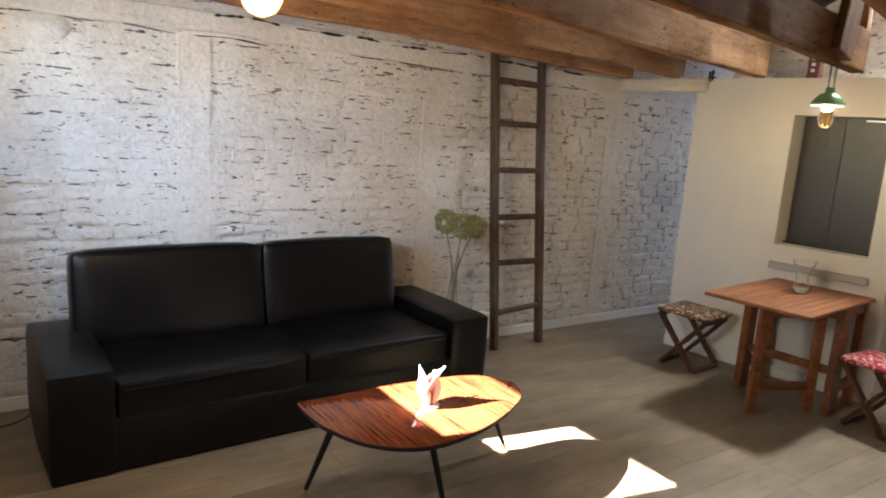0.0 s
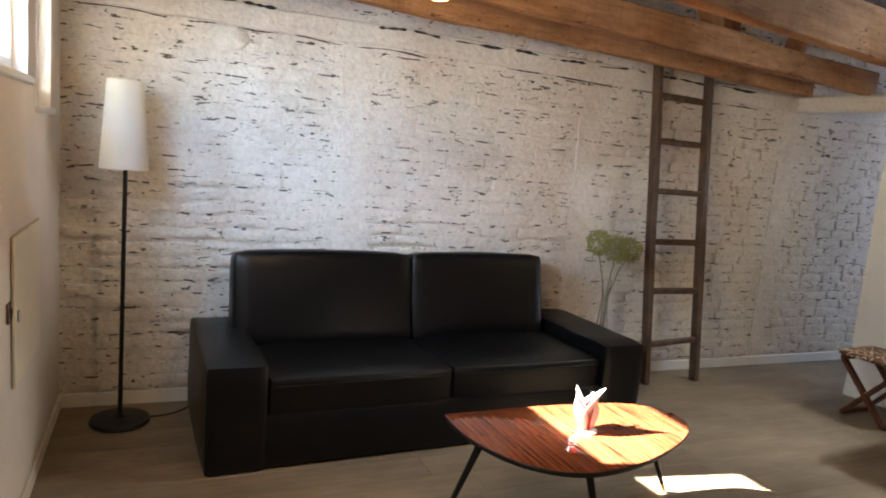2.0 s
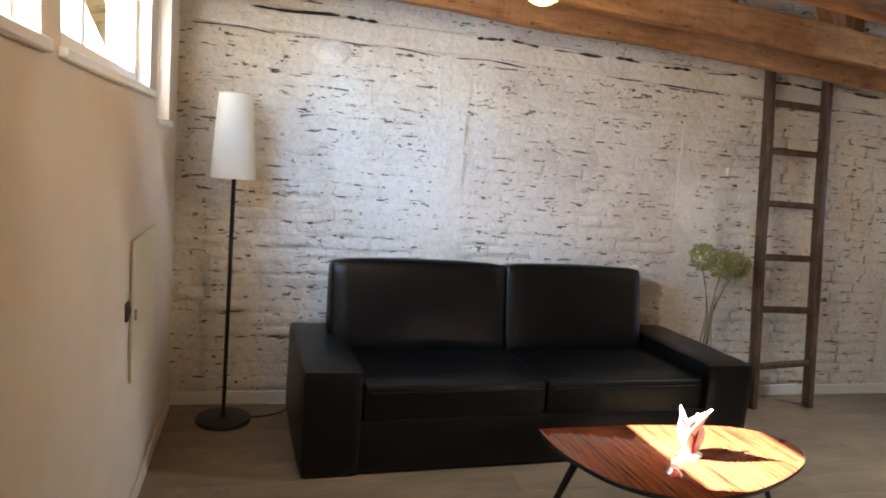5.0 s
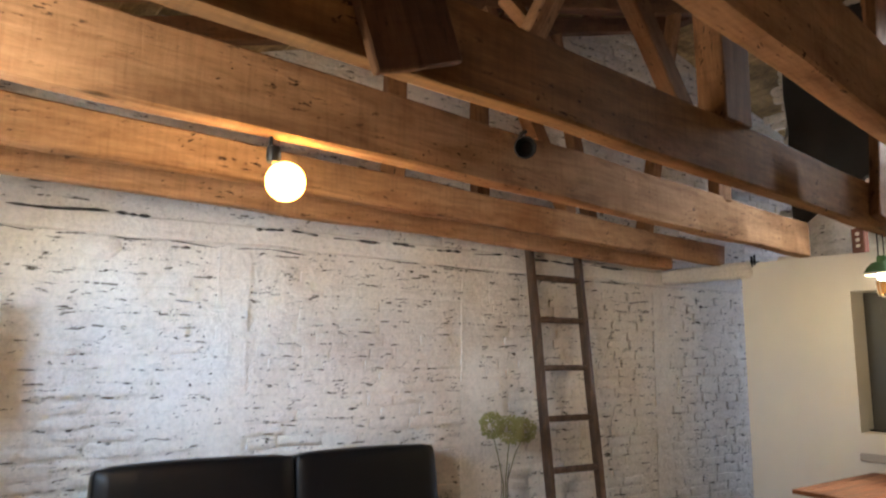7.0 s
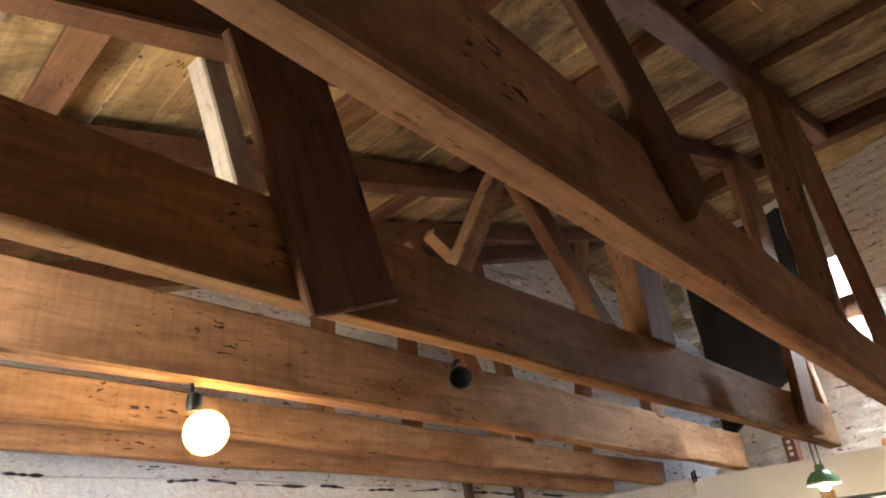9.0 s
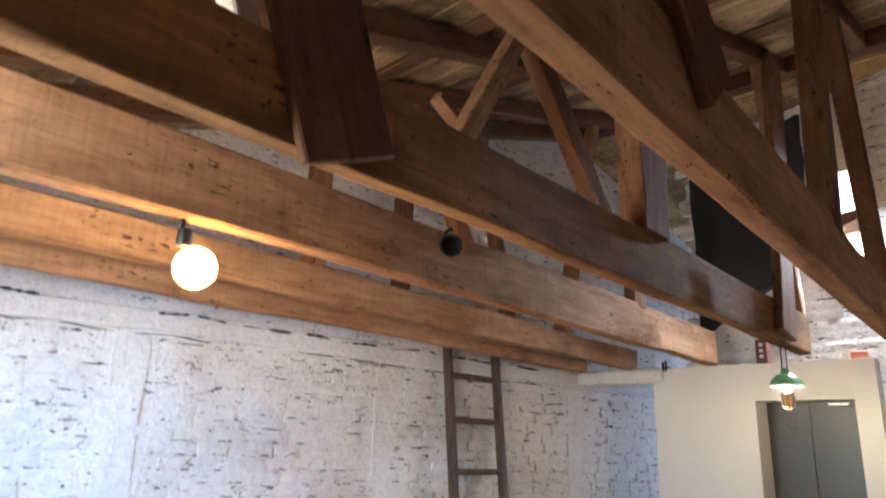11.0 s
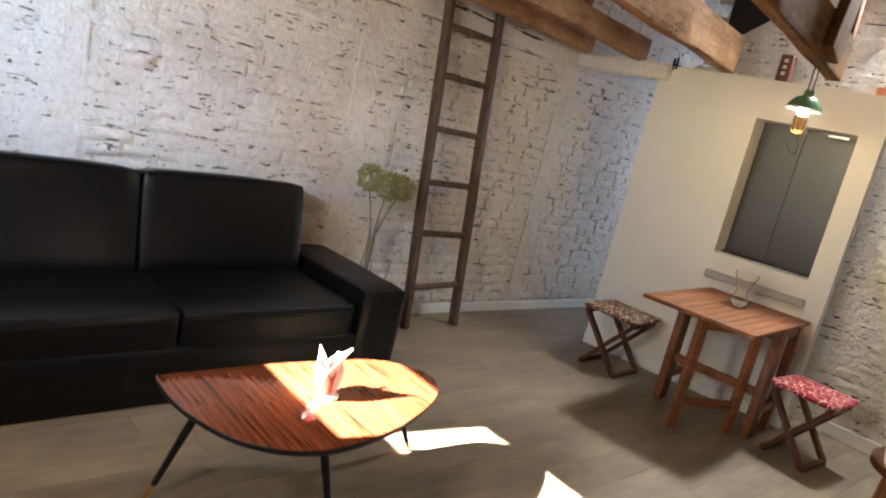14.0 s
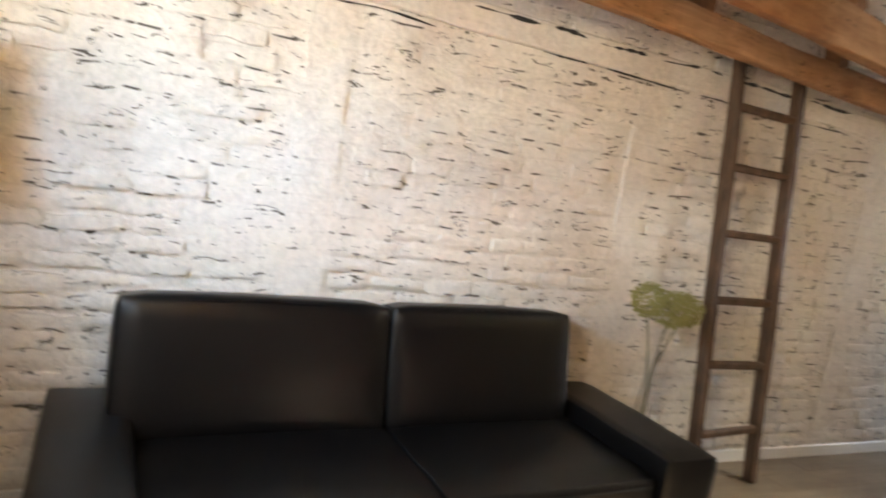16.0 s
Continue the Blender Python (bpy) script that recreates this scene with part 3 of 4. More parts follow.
for v in bm.verts:
    n = noise.noise_vector(v.co * 1.7) * 0.12
    v.co = Vector((0.115 + (v.co.x + n.x) * 0.105, WALL_Y + 0.004 + (v.co.y + n.y) * 0.036, 1.985 + (v.co.z + n.z) * 0.068))
whole("wall_stone", bm, POST_PLASTER, "round whitewashed stone bedded in the brick wall", "stone", "structure")

# ---- windows ----
def window(name, hole, label, pane_mat, bars):
    y0, y1, z0, z1 = hole
    w = thing(name, label=label, category="window", kind="structure")
    x0, x1, f = LEFT_X - 0.11, LEFT_X - 0.05, 0.035
    low = 0.055 if pane_mat is PANE else 0.085
    for lo, hi in (((x0, y0, z0), (x1, y1, z0 + low)), ((x0, y0, z1 - f), (x1, y1, z1)), ((x0, y0, z0 + low), (x1, y0 + f, z1 - f)), ((x0, y1 - f, z0 + low), (x1, y1, z1 - f))):
        part("window_frame", boxed(lo, hi, 0.004), WHITE_PAINT, w)
    for yb in bars:
        part("mullion", boxed((x0 + 0.01, yb - 0.012, z0 + low), (x1 - 0.01, yb + 0.012, z1 - f), 0.003), WHITE_PAINT, w)
    part("window_sill", boxed((LEFT_X - 0.10, y0 - 0.02, z0 - 0.03), (LEFT_X + 0.02, y1 + 0.02, z0 - 0.001), 0.005), WHITE_PAINT, w)
    edges = [y0 + f, *[q for yb in bars for q in (yb - 0.012, yb + 0.012)], y1 - f]
    for k in range(0, len(edges), 2):
        # first light of a barred window is frosted to trim the sun patch
        mat = FROSTED if bars and k == 0 else pane_mat
        pane = part("pane", boxed((x0 + 0.025, edges[k], z0 + low), (x0 + 0.03, edges[k + 1], z1 - f), 0), mat, w, soft=False)
        pane.visible_shadow = mat is not PANE
    return w


window("window_1", WIN_NEAR, "high white two-light window flooded with sunlight", PANE, (2.08,))
window("window_2", WIN_FAR, "small white window near the corner, its pane frosted to stop the sun", FROSTED, ())
window("window_5", WIN_SMALL, "unseen small white frosted window added below the tie beams", FROSTED, ())
gw = thing("window_3", label="small bright gable window high above the partition", category="window", kind="structure")
part("pane", boxed((RIGHT_X + 0.12, 1.60, 2.88), (RIGHT_X + 0.126, 1.92, 3.52), 0), OUTSIDE, gw, soft=False)
part("window_frame", boxed((RIGHT_X + 0.05, 1.60, 3.07), (RIGHT_X + 0.118, 1.92, 3.23), 0.003), BEAM_DARK, gw)
gw = thing("window_4", label="tall corridor window with cool daylight", category="window", kind="structure")
part("pane", boxed((FAR_X + 0.12, 3.05, 0.9), (FAR_X + 0.126, 3.6, 2.1), 0), OUTSIDE, gw, soft=False)
part("window_frame", boxed((FAR_X + 0.07, 3.31, 0.9), (FAR_X + 0.118, 3.34, 2.1), 0.003), WHITE_PAINT, gw)

# ---- trusses ----
BEAM_Z = 2.13


def truss_point(line, x, z, off=0.0):
    return Vector((x, line[0] + line[1] * x + off, z))


def rafter_z(line, x):
    return 2.64 + 0.33 * (x + SKEW * (line[0] + line[1] * x - 0.7))


def truss(line, h, x1, webs, w=0.08, timber=BEAM):
    """A tie beam, its rafter and the struts between them: (x foot, z foot, x head, z head, width, depth, offset, timber).
    line: the tie beam's y at x = 0 and its slope in plan."""
    t = thing("roof_truss", label="brown timber tie beam with rafter and struts under the roof", category="truss", group="roof trusses")
    bar("tie_beam", truss_point(line, LEFT_X - 0.05, BEAM_Z + h / 2), truss_point(line, x1, BEAM_Z + h / 2), w, h, timber, t, 0.008, 0.012)
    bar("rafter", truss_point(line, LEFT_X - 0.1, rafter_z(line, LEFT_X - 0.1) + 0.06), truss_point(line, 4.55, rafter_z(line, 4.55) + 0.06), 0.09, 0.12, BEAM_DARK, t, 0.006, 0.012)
    for xa, za, xb, zb, ww, dd, off, kind in webs:
        zb = rafter_z(line, xb) + 0.02 if zb is None else zb
        bar("strut", truss_point(line, xa, za, off), truss_point(line, xb, zb, off), dd, ww, kind, t, 0.006, 0.01)
    return t


TOP = BEAM_Z + 0.22
TIE_NEAR, TIE_MID, TIE_LAMP = (0.385, 0.215), (1.10, 0.168), (1.755, 0.18)
truss(TIE_NEAR, 0.26, 4.55, [(1.26, 2.29, 0.68, 2.92, 0.19, 0.034, -0.060, BEAM_DARK), (2.62, TOP, 2.86, None, 0.16, 0.09, 0, BEAM_HALF_LIT), (3.86, TOP, 3.42, None, 0.12, 0.09, 0, BEAM_HALF_LIT)])
truss(TIE_MID, 0.24, 4.25, [(0.655, 2.13, 0.39, None, 0.27, 0.034, -0.060, BEAM_DARK), (2.20, BEAM_Z + 0.23, 2.18, None, 0.22, 0.12, 0, BEAM_HALF_LIT), (3.69, 2.16, 3.99, None, 0.24, 0.05, -0.066, BEAM_HALF_LIT), (4.22, BEAM_Z + 0.2, 3.90, None, 0.09, 0.07, 0, BEAM_HALF_LIT), (0.415, BEAM_Z + 0.22, 0.27, None, 0.075, 0.07, 0.075, LIT_TIMBER)], timber=TIE_SHADED)
truss(TIE_LAMP, 0.245, 4.45, [(1.38, 2.58, 1.80, None, 0.085, 0.07, -0.30, BEAM), (1.34, 2.82, 1.72, 2.62, 0.05, 0.05, -0.22, BEAM_HALF_LIT), (2.58, 2.60, 1.90, None, 0.12, 0.08, -0.25, BEAM_HALF_LIT), (3.3, TOP, 3.3, None, 0.12, 0.08, 0, BEAM_HALF_LIT)])
truss((2.41, 0.185), 0.16, 4.42, [(1.3, BEAM_Z + 0.15, 1.3, None, 0.1, 0.08, 0, BEAM_HALF_LIT), (2.6, BEAM_Z + 0.15, 1.9, None, 0.1, 0.08, 0, BEAM_HALF_LIT), (3.4, BEAM_Z + 0.15, 3.9, None, 0.1, 0.08, 0, BEAM_HALF_LIT)])
truss((2.93, 0.155), 0.13, 4.24, [(2.2, BEAM_Z + 0.12, 2.2, None, 0.1, 0.08, 0, BEAM_HALF_LIT), (3.3, BEAM_Z + 0.12, 2.9, None, 0.1, 0.08, 0, BEAM_HALF_LIT)])
truss((-0.62, SKEW), 0.2, 4.62, [(1.8, TOP, 1.6, None, 0.1, 0.09, 0, BEAM_HALF_LIT)])
truss((-1.30, SKEW), 0.2, 4.62, [(1.8, TOP, 1.6, None, 0.1, 0.09, 0, BEAM_HALF_LIT)])
VDIR = Vector((-math.sin(radians(ANG)), math.cos(radians(ANG)), 0))
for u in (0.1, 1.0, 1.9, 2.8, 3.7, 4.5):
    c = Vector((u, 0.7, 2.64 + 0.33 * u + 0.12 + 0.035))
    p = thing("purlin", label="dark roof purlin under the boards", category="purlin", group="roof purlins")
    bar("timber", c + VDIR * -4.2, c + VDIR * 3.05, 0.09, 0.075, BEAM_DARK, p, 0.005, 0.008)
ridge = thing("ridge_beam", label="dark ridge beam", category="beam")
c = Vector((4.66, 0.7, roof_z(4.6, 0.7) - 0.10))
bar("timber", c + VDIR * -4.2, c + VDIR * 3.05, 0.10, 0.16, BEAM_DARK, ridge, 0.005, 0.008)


# ---- sofa ----
def sofa():
    s = thing("sofa", (-0.015, 2.768, 0), 2.0, "black leather two-seat sofa with broad arms against the brick wall", "sofa")
    W, Dp = 2.40, 0.88
    part("base", boxed((0.02, 0.012, 0.006), (W - 0.02, Dp - 0.02, 0.26), 0.02, 2), LEATHER, s)
    part("armrest", cushion((0, 0, 0.0), (0.275, Dp, 0.50), 0.03, 0.004, 9), LEATHER, s)
    part("armrest", cushion((W - 0.29, 0, 0.0), (W, Dp, 0.50), 0.03, 0.004, 9), LEATHER, s)
    part("back_frame", boxed((0.20, Dp - 0.14, 0.2), (W - 0.44, Dp - 0.005, 0.64), 0.03, 3), LEATHER, s)
    for x0, x1 in ((0.277, 1.19), (1.192, W - 0.292)):
        c = part("seat_cushion", cushion((x0, 0.025, 0.215), (x1, 0.68, 0.425), 0.03, 0.006, 9), LEATHER, s)
        bm = bmesh.new()
        tube(bm, [(x0 + 0.03, 0.022, 0.385), ((x0 + x1) / 2, 0.014, 0.388), (x1 - 0.03, 0.022, 0.385)], 0.004, 6)
        part("piping", bm, LEATHER, c)
    for x0, x1 in ((0.195, 1.175), (1.185, 2.065)):
        bm = cushion((x0, -0.10, 0.0), (x1, 0.10, 0.505), 0.032, 0.013, 11)
        for v in bm.verts:
            k = v.co.z / 0.505
            v.co.y *= 1.08 - 0.22 * k
        c = part("back_cushion", bm, LEATHER, s, at=pose(0, 0.665, 0.385, -9, 0, 0))
        bm = bmesh.new()
        tube(bm, [(x0 + 0.045, -0.075, 0.483), ((x0 + x1) / 2, -0.082, 0.497), (x1 - 0.045, -0.075, 0.483)], 0.0035, 6)
        part("seam", bm, LEATHER, c)
    for x in (0.12, W - 0.12):
        for y in (0.12, Dp - 0.12):
            part("foot", boxed((x - 0.03, y - 0.03, 0), (x + 0.03, y + 0.03, 0.03), 0.003), BLACK_METAL, s)


sofa()


# ---- floor lamp ----
def floor_lamp():
    s = thing("floor_lamp", (-0.365, 3.475, 0), 0, "black floor lamp with a tall white tapered shade", "floor lamp")
    part("base_plate", lathe([(0.14, 0), (0.142, 0.01), (0.136, 0.02), (0.02, 0.026), (0.016, 0.04)], 40), BLACK_METAL, s)
    bm = bmesh.new()
    tube(bm, [(0, 0, 0.03), (0.006, 0, 1.33)], 0.0105, 12)
    part("pole", bm, BLACK_METAL, s)
    sh = part("shade", lathe([(0.110, 1.275), (0.081, 1.690), (0.078, 1.690), (0.107, 1.275)], 44, True), SHADE, s, "white paper shade")
    bm = bmesh.new()
    tube(bm, [(-0.08, 0, 1.41), (0.08, 0, 1.41)], 0.003, 6)
    tube(bm, [(0, -0.08, 1.41), (0, 0.08, 1.41)], 0.003, 6)
    part("spider", bm, BLACK_METAL, sh)
    part("socket", lathe([(0.018, 1.31), (0.02, 1.39), (0.012, 1.40)], 16), WHITE_PAINT, s)
    part("bulb", lathe([(0.01, 1.40), (0.03, 1.44), (0.032, 1.47), (0.018, 1.50), (0.001, 1.505)], 18), WHITE_CARD, s)


floor_lamp()
bm = bmesh.new()
tube(bm, [(-0.23, 3.49, 0.01), (-0.18, 3.50, 0.006), (-0.12, 3.52, 0.006), (-0.06, 3.55, 0.012), (-0.02, 3.58, 0.03), (0.02, 3.66, 0.03)], 0.004, 6)
whole("power_cable", bm, CABLE, "thin black lamp cable running on the floor behind the sofa", "cable")


# ---- coffee table ----
def closed_curve(pts, n=10):
    out, m = [], len(pts)
    for i in range(m):
        p0, p1, p2, p3 = (Vector(pts[(i + k - 1) % m]) for k in range(4))
        for j in range(n):
            t = j / n
            out.append(0.5 * ((2 * p1) + (p2 - p0) * t + (2 * p0 - 5 * p1 + 4 * p2 - p3) * t * t + (3 * p1 - p0 - 3 * p2 + p3) * t ** 3))
    return out


def coffee_table():
    cx, cy = 1.36, 2.03
    s = thing("coffee_table", (cx, cy, 0), 0, "leaf-shaped rosewood coffee table on three black legs with brass feet", "coffee table")
    rim = [(0.872, 2.245), (0.885, 2.02), (0.985, 1.80), (1.18, 1.685), (1.48, 1.725), (1.80, 1.885), (1.90, 2.07), (1.75, 2.225), (1.40, 2.27), (1.13, 2.275), (0.92, 2.27)]
    rim = closed_curve([(x - cx, y - cy) for x, y in rim], 8)
    n = len(rim)

    def slab(levels):
        bm = bmesh.new()
        rings = [[bm.verts.new((p.x * k, p.y * k, z)) for p in rim] for k, z in levels]
        for a, b in zip(rings, rings[1:]):
            for i in range(n):
                bm.faces.new((a[i], a[(i + 1) % n], b[(i + 1) % n], b[i]))
        bm.faces.new(rings[0][::-1])
        bm.faces.new(rings[-1])
        return bm

    part("edge_board", slab(((0.955, 0.405), (0.99, 0.409), (1.0, 0.418), (1.0, 0.426), (0.996, 0.428))), BLACK_METAL, s, "black lacquered edge under the veneer")
    bm = slab(((0.985, 0.4282), (0.996, 0.4285), (0.996, 0.430), (0.99, 0.431)))
    part("tabletop", bm, VENEER, s)
    for (tx, ty), (fx, fy) in (((1.02, 2.15), (0.885, 2.215)), ((1.28, 1.85), (1.34, 1.75)), ((1.76, 2.10), (1.995, 2.17))):
        a, b = Vector((tx - cx, ty - cy, 0.410)), Vector((fx - cx, fy - cy, 0))
        bm = bmesh.new()
        tube(bm, [a, a.lerp(b, 0.87)], [0.017, 0.0105], 14)
        leg = part("leg", bm, BLACK_METAL, s)
        bm = bmesh.new()
        tube(bm, [a.lerp(b, 0.868), b + Vector((0, 0, 0.0))], [0.0108, 0.009], 14)
        part("foot_cap", bm, BRASS, leg, "brass foot cap")
        part("mounting_plate", boxed((a.x - 0.035, a.y - 0.035, 0.398), (a.x + 0.035, a.y + 0.035, 0.4055), 0.003), BLACK_METAL, leg)


coffee_table()


def petal(length, width, curl, lean, rz, notch=False):
    """A curved card blade standing on its foot, with thickness."""
    bm = bmesh.new()
    nu, nv = 6, 9
    m = pose(0, 0, 0, 0, 0, rz)
    front, back = [], []
    for side, store in ((0.0, front), (0.0025, back)):
        for j in range(nv + 1):
            t = j / nv
            w = width * (0.34 + 1.05 * math.sin(math.pi * min(1, 0.12 + 0.80 * t)) ** 1.1) * (1 - 0.82 * max(0, t - 0.62) / 0.38)
            row = []
            for i in range(nu + 1):
                q = i / nu * 2 - 1
                x = q * w / 2
                y = lean * t * t * length + curl * (q * q) * w + side
                z = 0.012 + t * length - (0.03 * (1 - abs(q)) if notch and j == nv else 0)
                row.append(bm.verts.new(m @ Vector((x, y, z))))
            store.append(row)
    for g in (front, back):
        for j in range(nv):
            for i in range(nu):
                bm.faces.new((g[j][i], g[j][i + 1], g[j + 1][i + 1], g[j + 1][i]))
    for j in range(nv):
        for i in (0, nu):
            bm.faces.new((front[j][i], front[j + 1][i], back[j + 1][i], back[j][i]))
    for i in range(nu):
        for j in (0, nv):
            bm.faces.new((front[j][i], front[j][i + 1], back[j][i + 1], back[j][i]))
    return bm


orn = thing("table_ornament", (1.375, 1.985, 0.4315), 0, "white and red card flower ornament standing on the coffee table", "ornament")
part("petal", petal(0.175, 0.085, 0.35, -0.30, 60), WHITE_CARD, orn, "white card petal")
part("petal", petal(0.17, 0.09, 0.30, 0.34, 50), WHITE_CARD, orn, "white card petal")
part("petal", petal(0.145, 0.05, 0.30, 0.50, 100), RED_CARD, orn, "red card petal")
part("petal", petal(0.13, 0.05, 0.30, 0.55, -40), WHITE_CARD, orn, "white card petal")
part("petal", petal(0.135, 0.055, 0.25, -0.15, 85), RED_CARD, orn, "red card petal")
part("foot_ring", lathe([(0.035, 0.0), (0.036, 0.012), (0.02, 0.016), (0.018, 0.0)], 24, True), WHITE_CARD, orn)


# ---- ladder ----
def ladder():
    s = thing("ladder", label="old dark wooden ladder leaning against the brick wall", category="ladder")
    la, lb = Vector((2.955, 3.475, 0.0)), Vector((2.865, 3.645, 2.285))
    ra, rb = Vector((3.41, 3.48, 0.0)), Vector((3.31, 3.645, 2.285))

    def rail(a, b):
        rot, length, a = along(a, b, (1, 0, 0))
        bm = bmesh.new()
        d = b - a
        r = box(bm, (-0.024, -0.034, 0), (0.024, 0.034, d.z), 0.008)
        bmesh.ops.subdivide_edges(bm, edges=[e for e in bm.edges if abs(e.verts[0].co.z - e.verts[1].co.z) > 1], cuts=20)
        for v in bm.verts:
            k = v.co.z / d.z
            v.co += Vector((d.x * k, d.y * k, 0)) + noise.noise_vector(Vector((v.co.x * 20, v.co.y * 20, v.co.z * 2.5)) + a) * 0.006
        part("rail", bm, LADDER_WOOD, s, at=Matrix.Translation(a))

    rail(la, lb)
    rail(ra, rb)
    for z, dz in ((0.29, 0.03), (0.655, 0.0), (1.0, 0.0), (1.345, 0.0), (1.685, 0.0), (1.985, -0.01)):
        a, b = la.lerp(lb, z / 2.285), ra.lerp(rb, z / 2.285)
        a.z -= dz / 2
        b.z += dz / 2
        bar("rung", a - Vector((0.015, 0, 0)), b + Vector((0.015, 0, 0)), 0.038, 0.042, LADDER_WOOD, s, 0.010, 0.005)


ladder()


# ---- vase with dried flowers ----
vase = thing("flower_vase", (2.55, 3.50, 0), 0, "tall clear glass vase holding dried allium stems", "vase")
prof = [(0.06, 0.0), (0.066, 0.01), (0.07, 0.10), (0.062, 0.22), (0.04, 0.40), (0.024, 0.55), (0.022, 0.64), (0.034, 0.74)]
inner = [(r - 0.004, max(z, 0.014)) for r, z in prof][::-1]
part("body", lathe(prof + inner, 32, True), GLASS, vase, "clear glass body")
rnd = random.Random(3)
for hx, hy, hz, hr in ((-0.10, 0.0, 0.985, 0.084), (0.005, -0.055, 0.955, 0.094), (0.155, 0.0, 0.945, 0.084)):
    bm = bmesh.new()
    tube(bm, [(hx * 0.1, hy * 0.1, 0.03), (hx * 0.12, hy * 0.12, 0.62), (hx * 0.55, hy * 0.55, 0.80), (hx, hy, hz - hr * 0.5)], 0.0038, 7)
    st = part("stem", bm, STEM, vase)
    bm = bmesh.new()
    for k in range(520):
        d = Vector((rnd.gauss(0, 1), rnd.gauss(0, 1), rnd.gauss(0, 1))).normalized()
        p = Vector((hx, hy, hz)) + d * hr * rnd.uniform(0.72, 1.05)
        q = d.to_track_quat("Z", "Y").to_matrix().to_4x4()
        mm = Matrix.Translation(p) @ q @ pose(0, 0, 0, rnd.uniform(-30, 30), rnd.uniform(-30, 30), rnd.uniform(0, 360))
        w, l = rnd.uniform(0.004, 0.007), rnd.uniform(0.010, 0.017)
        vs = [bm.verts.new(mm @ Vector(c)) for c in ((-w, 0, 0), (0, -l * 0.5, 0.003), (w, 0, 0), (0, l * 0.5, 0.003), (0, 0, -0.010), (0, 0, 0.006))]
        for tri in ((0, 1, 5), (1, 2, 5), (2, 3, 5), (3, 0, 5), (1, 0, 4), (2, 1, 4), (3, 2, 4), (0, 3, 4)):
            bm.faces.new([vs[i] for i in tri])
    part("flower_head", bm, PETAL, st, "round pale yellow-green dried flower head", soft=False)


# ---- folding table ----
def folding_table():
    s = thing("folding_table", (3.57, 1.51, 0), 5, label="small oiled acacia drop-leaf table beside the partition", category="table")
    x0, x1, y0, y1, zt = 0.0, 0.985, 0.0, 0.645, 0.731
    top = part("tabletop", boxed((x0, y0, zt - 0.024), (x0 + 0.07, y1, zt), 0.004), ACACIA, s)
    part("frame_board", boxed((x1 - 0.07, y0, zt - 0.024), (x1, y1, zt), 0.004), ACACIA, top)
    part("frame_board", boxed((x0 + 0.071, y0, zt - 0.024), (x1 - 0.071, y0 + 0.06, zt), 0.004), ACACIA, top)
    part("frame_board", boxed((x0 + 0.071, y1 - 0.06, zt - 0.024), (x1 - 0.071, y1, zt), 0.004), ACACIA, top)
    n = 9
    w = (y1 - y0 - 0.122) / n
    for i in range(n):
        y = y0 + 0.061 + i * w
        part("slat", boxed((x0 + 0.072, y + 0.0015, zt - 0.022), (x1 - 0.072, y + w - 0.0015, zt - 0.001), 0.002), ACACIA, top)

    def leg(x, y, w, d, z1=zt - 0.025, tilt=0.0):
        part("leg", boxed((x - w / 2, y - d / 2, 0), (x + w / 2, y + d / 2, z1), 0.004), ACACIA, s)

    leg(0.585, 0.605, 0.11, 0.05)
    leg(0.925, 0.605, 0.06, 0.05)
    leg(0.615, 0.045, 0.11, 0.05)
    leg(0.925, 0.045, 0.06, 0.05)
    for y in (0.605, 0.045):
        part("rail", boxed((0.641, y - 0.018, 0.64), (0.894, y + 0.018, 0.70), 0.003), ACACIA, s)
        part("rail", boxed((0.641, y - 0.018, 0.14), (0.894, y + 0.018, 0.20), 0.003), ACACIA, s)
    part("apron", boxed((0.565, 0.071, 0.63), (0.60, 0.579, 0.705), 0.003), ACACIA, s)
    part("stretcher", boxed((0.565, 0.071, 0.27), (0.597, 0.579, 0.32), 0.003), ACACIA, s)
    # swung-out gate leg
    a, b = Vector((0.18, 0.335, 0)), Vector((0.545, 0.12, 0))
    d = (b - a).normalized()
    gate = part("gate_leg", boxed((-0.028, -0.02, 0), (0.028, 0.02, zt - 0.026), 0.004), ACACIA, s, at=Matrix.Translation(a) @ pose(0, 0, 0, 0, 0, math.degrees(math.atan2(d.y, d.x))))
    L = (b - a).length
    part("gate_post", boxed((L - 0.056, -0.02, 0.0), (L, 0.02, zt - 0.026), 0.004), ACACIA, gate)
    part("gate_rail", boxed((0.0285, -0.013, 0.15), (L - 0.0565, 0.013, 0.205), 0.003), ACACIA, gate)
    part("gate_rail", boxed((0.0285, -0.013, 0.625), (L - 0.0565, 0.013, 0.68), 0.003), ACACIA, gate)


folding_table()


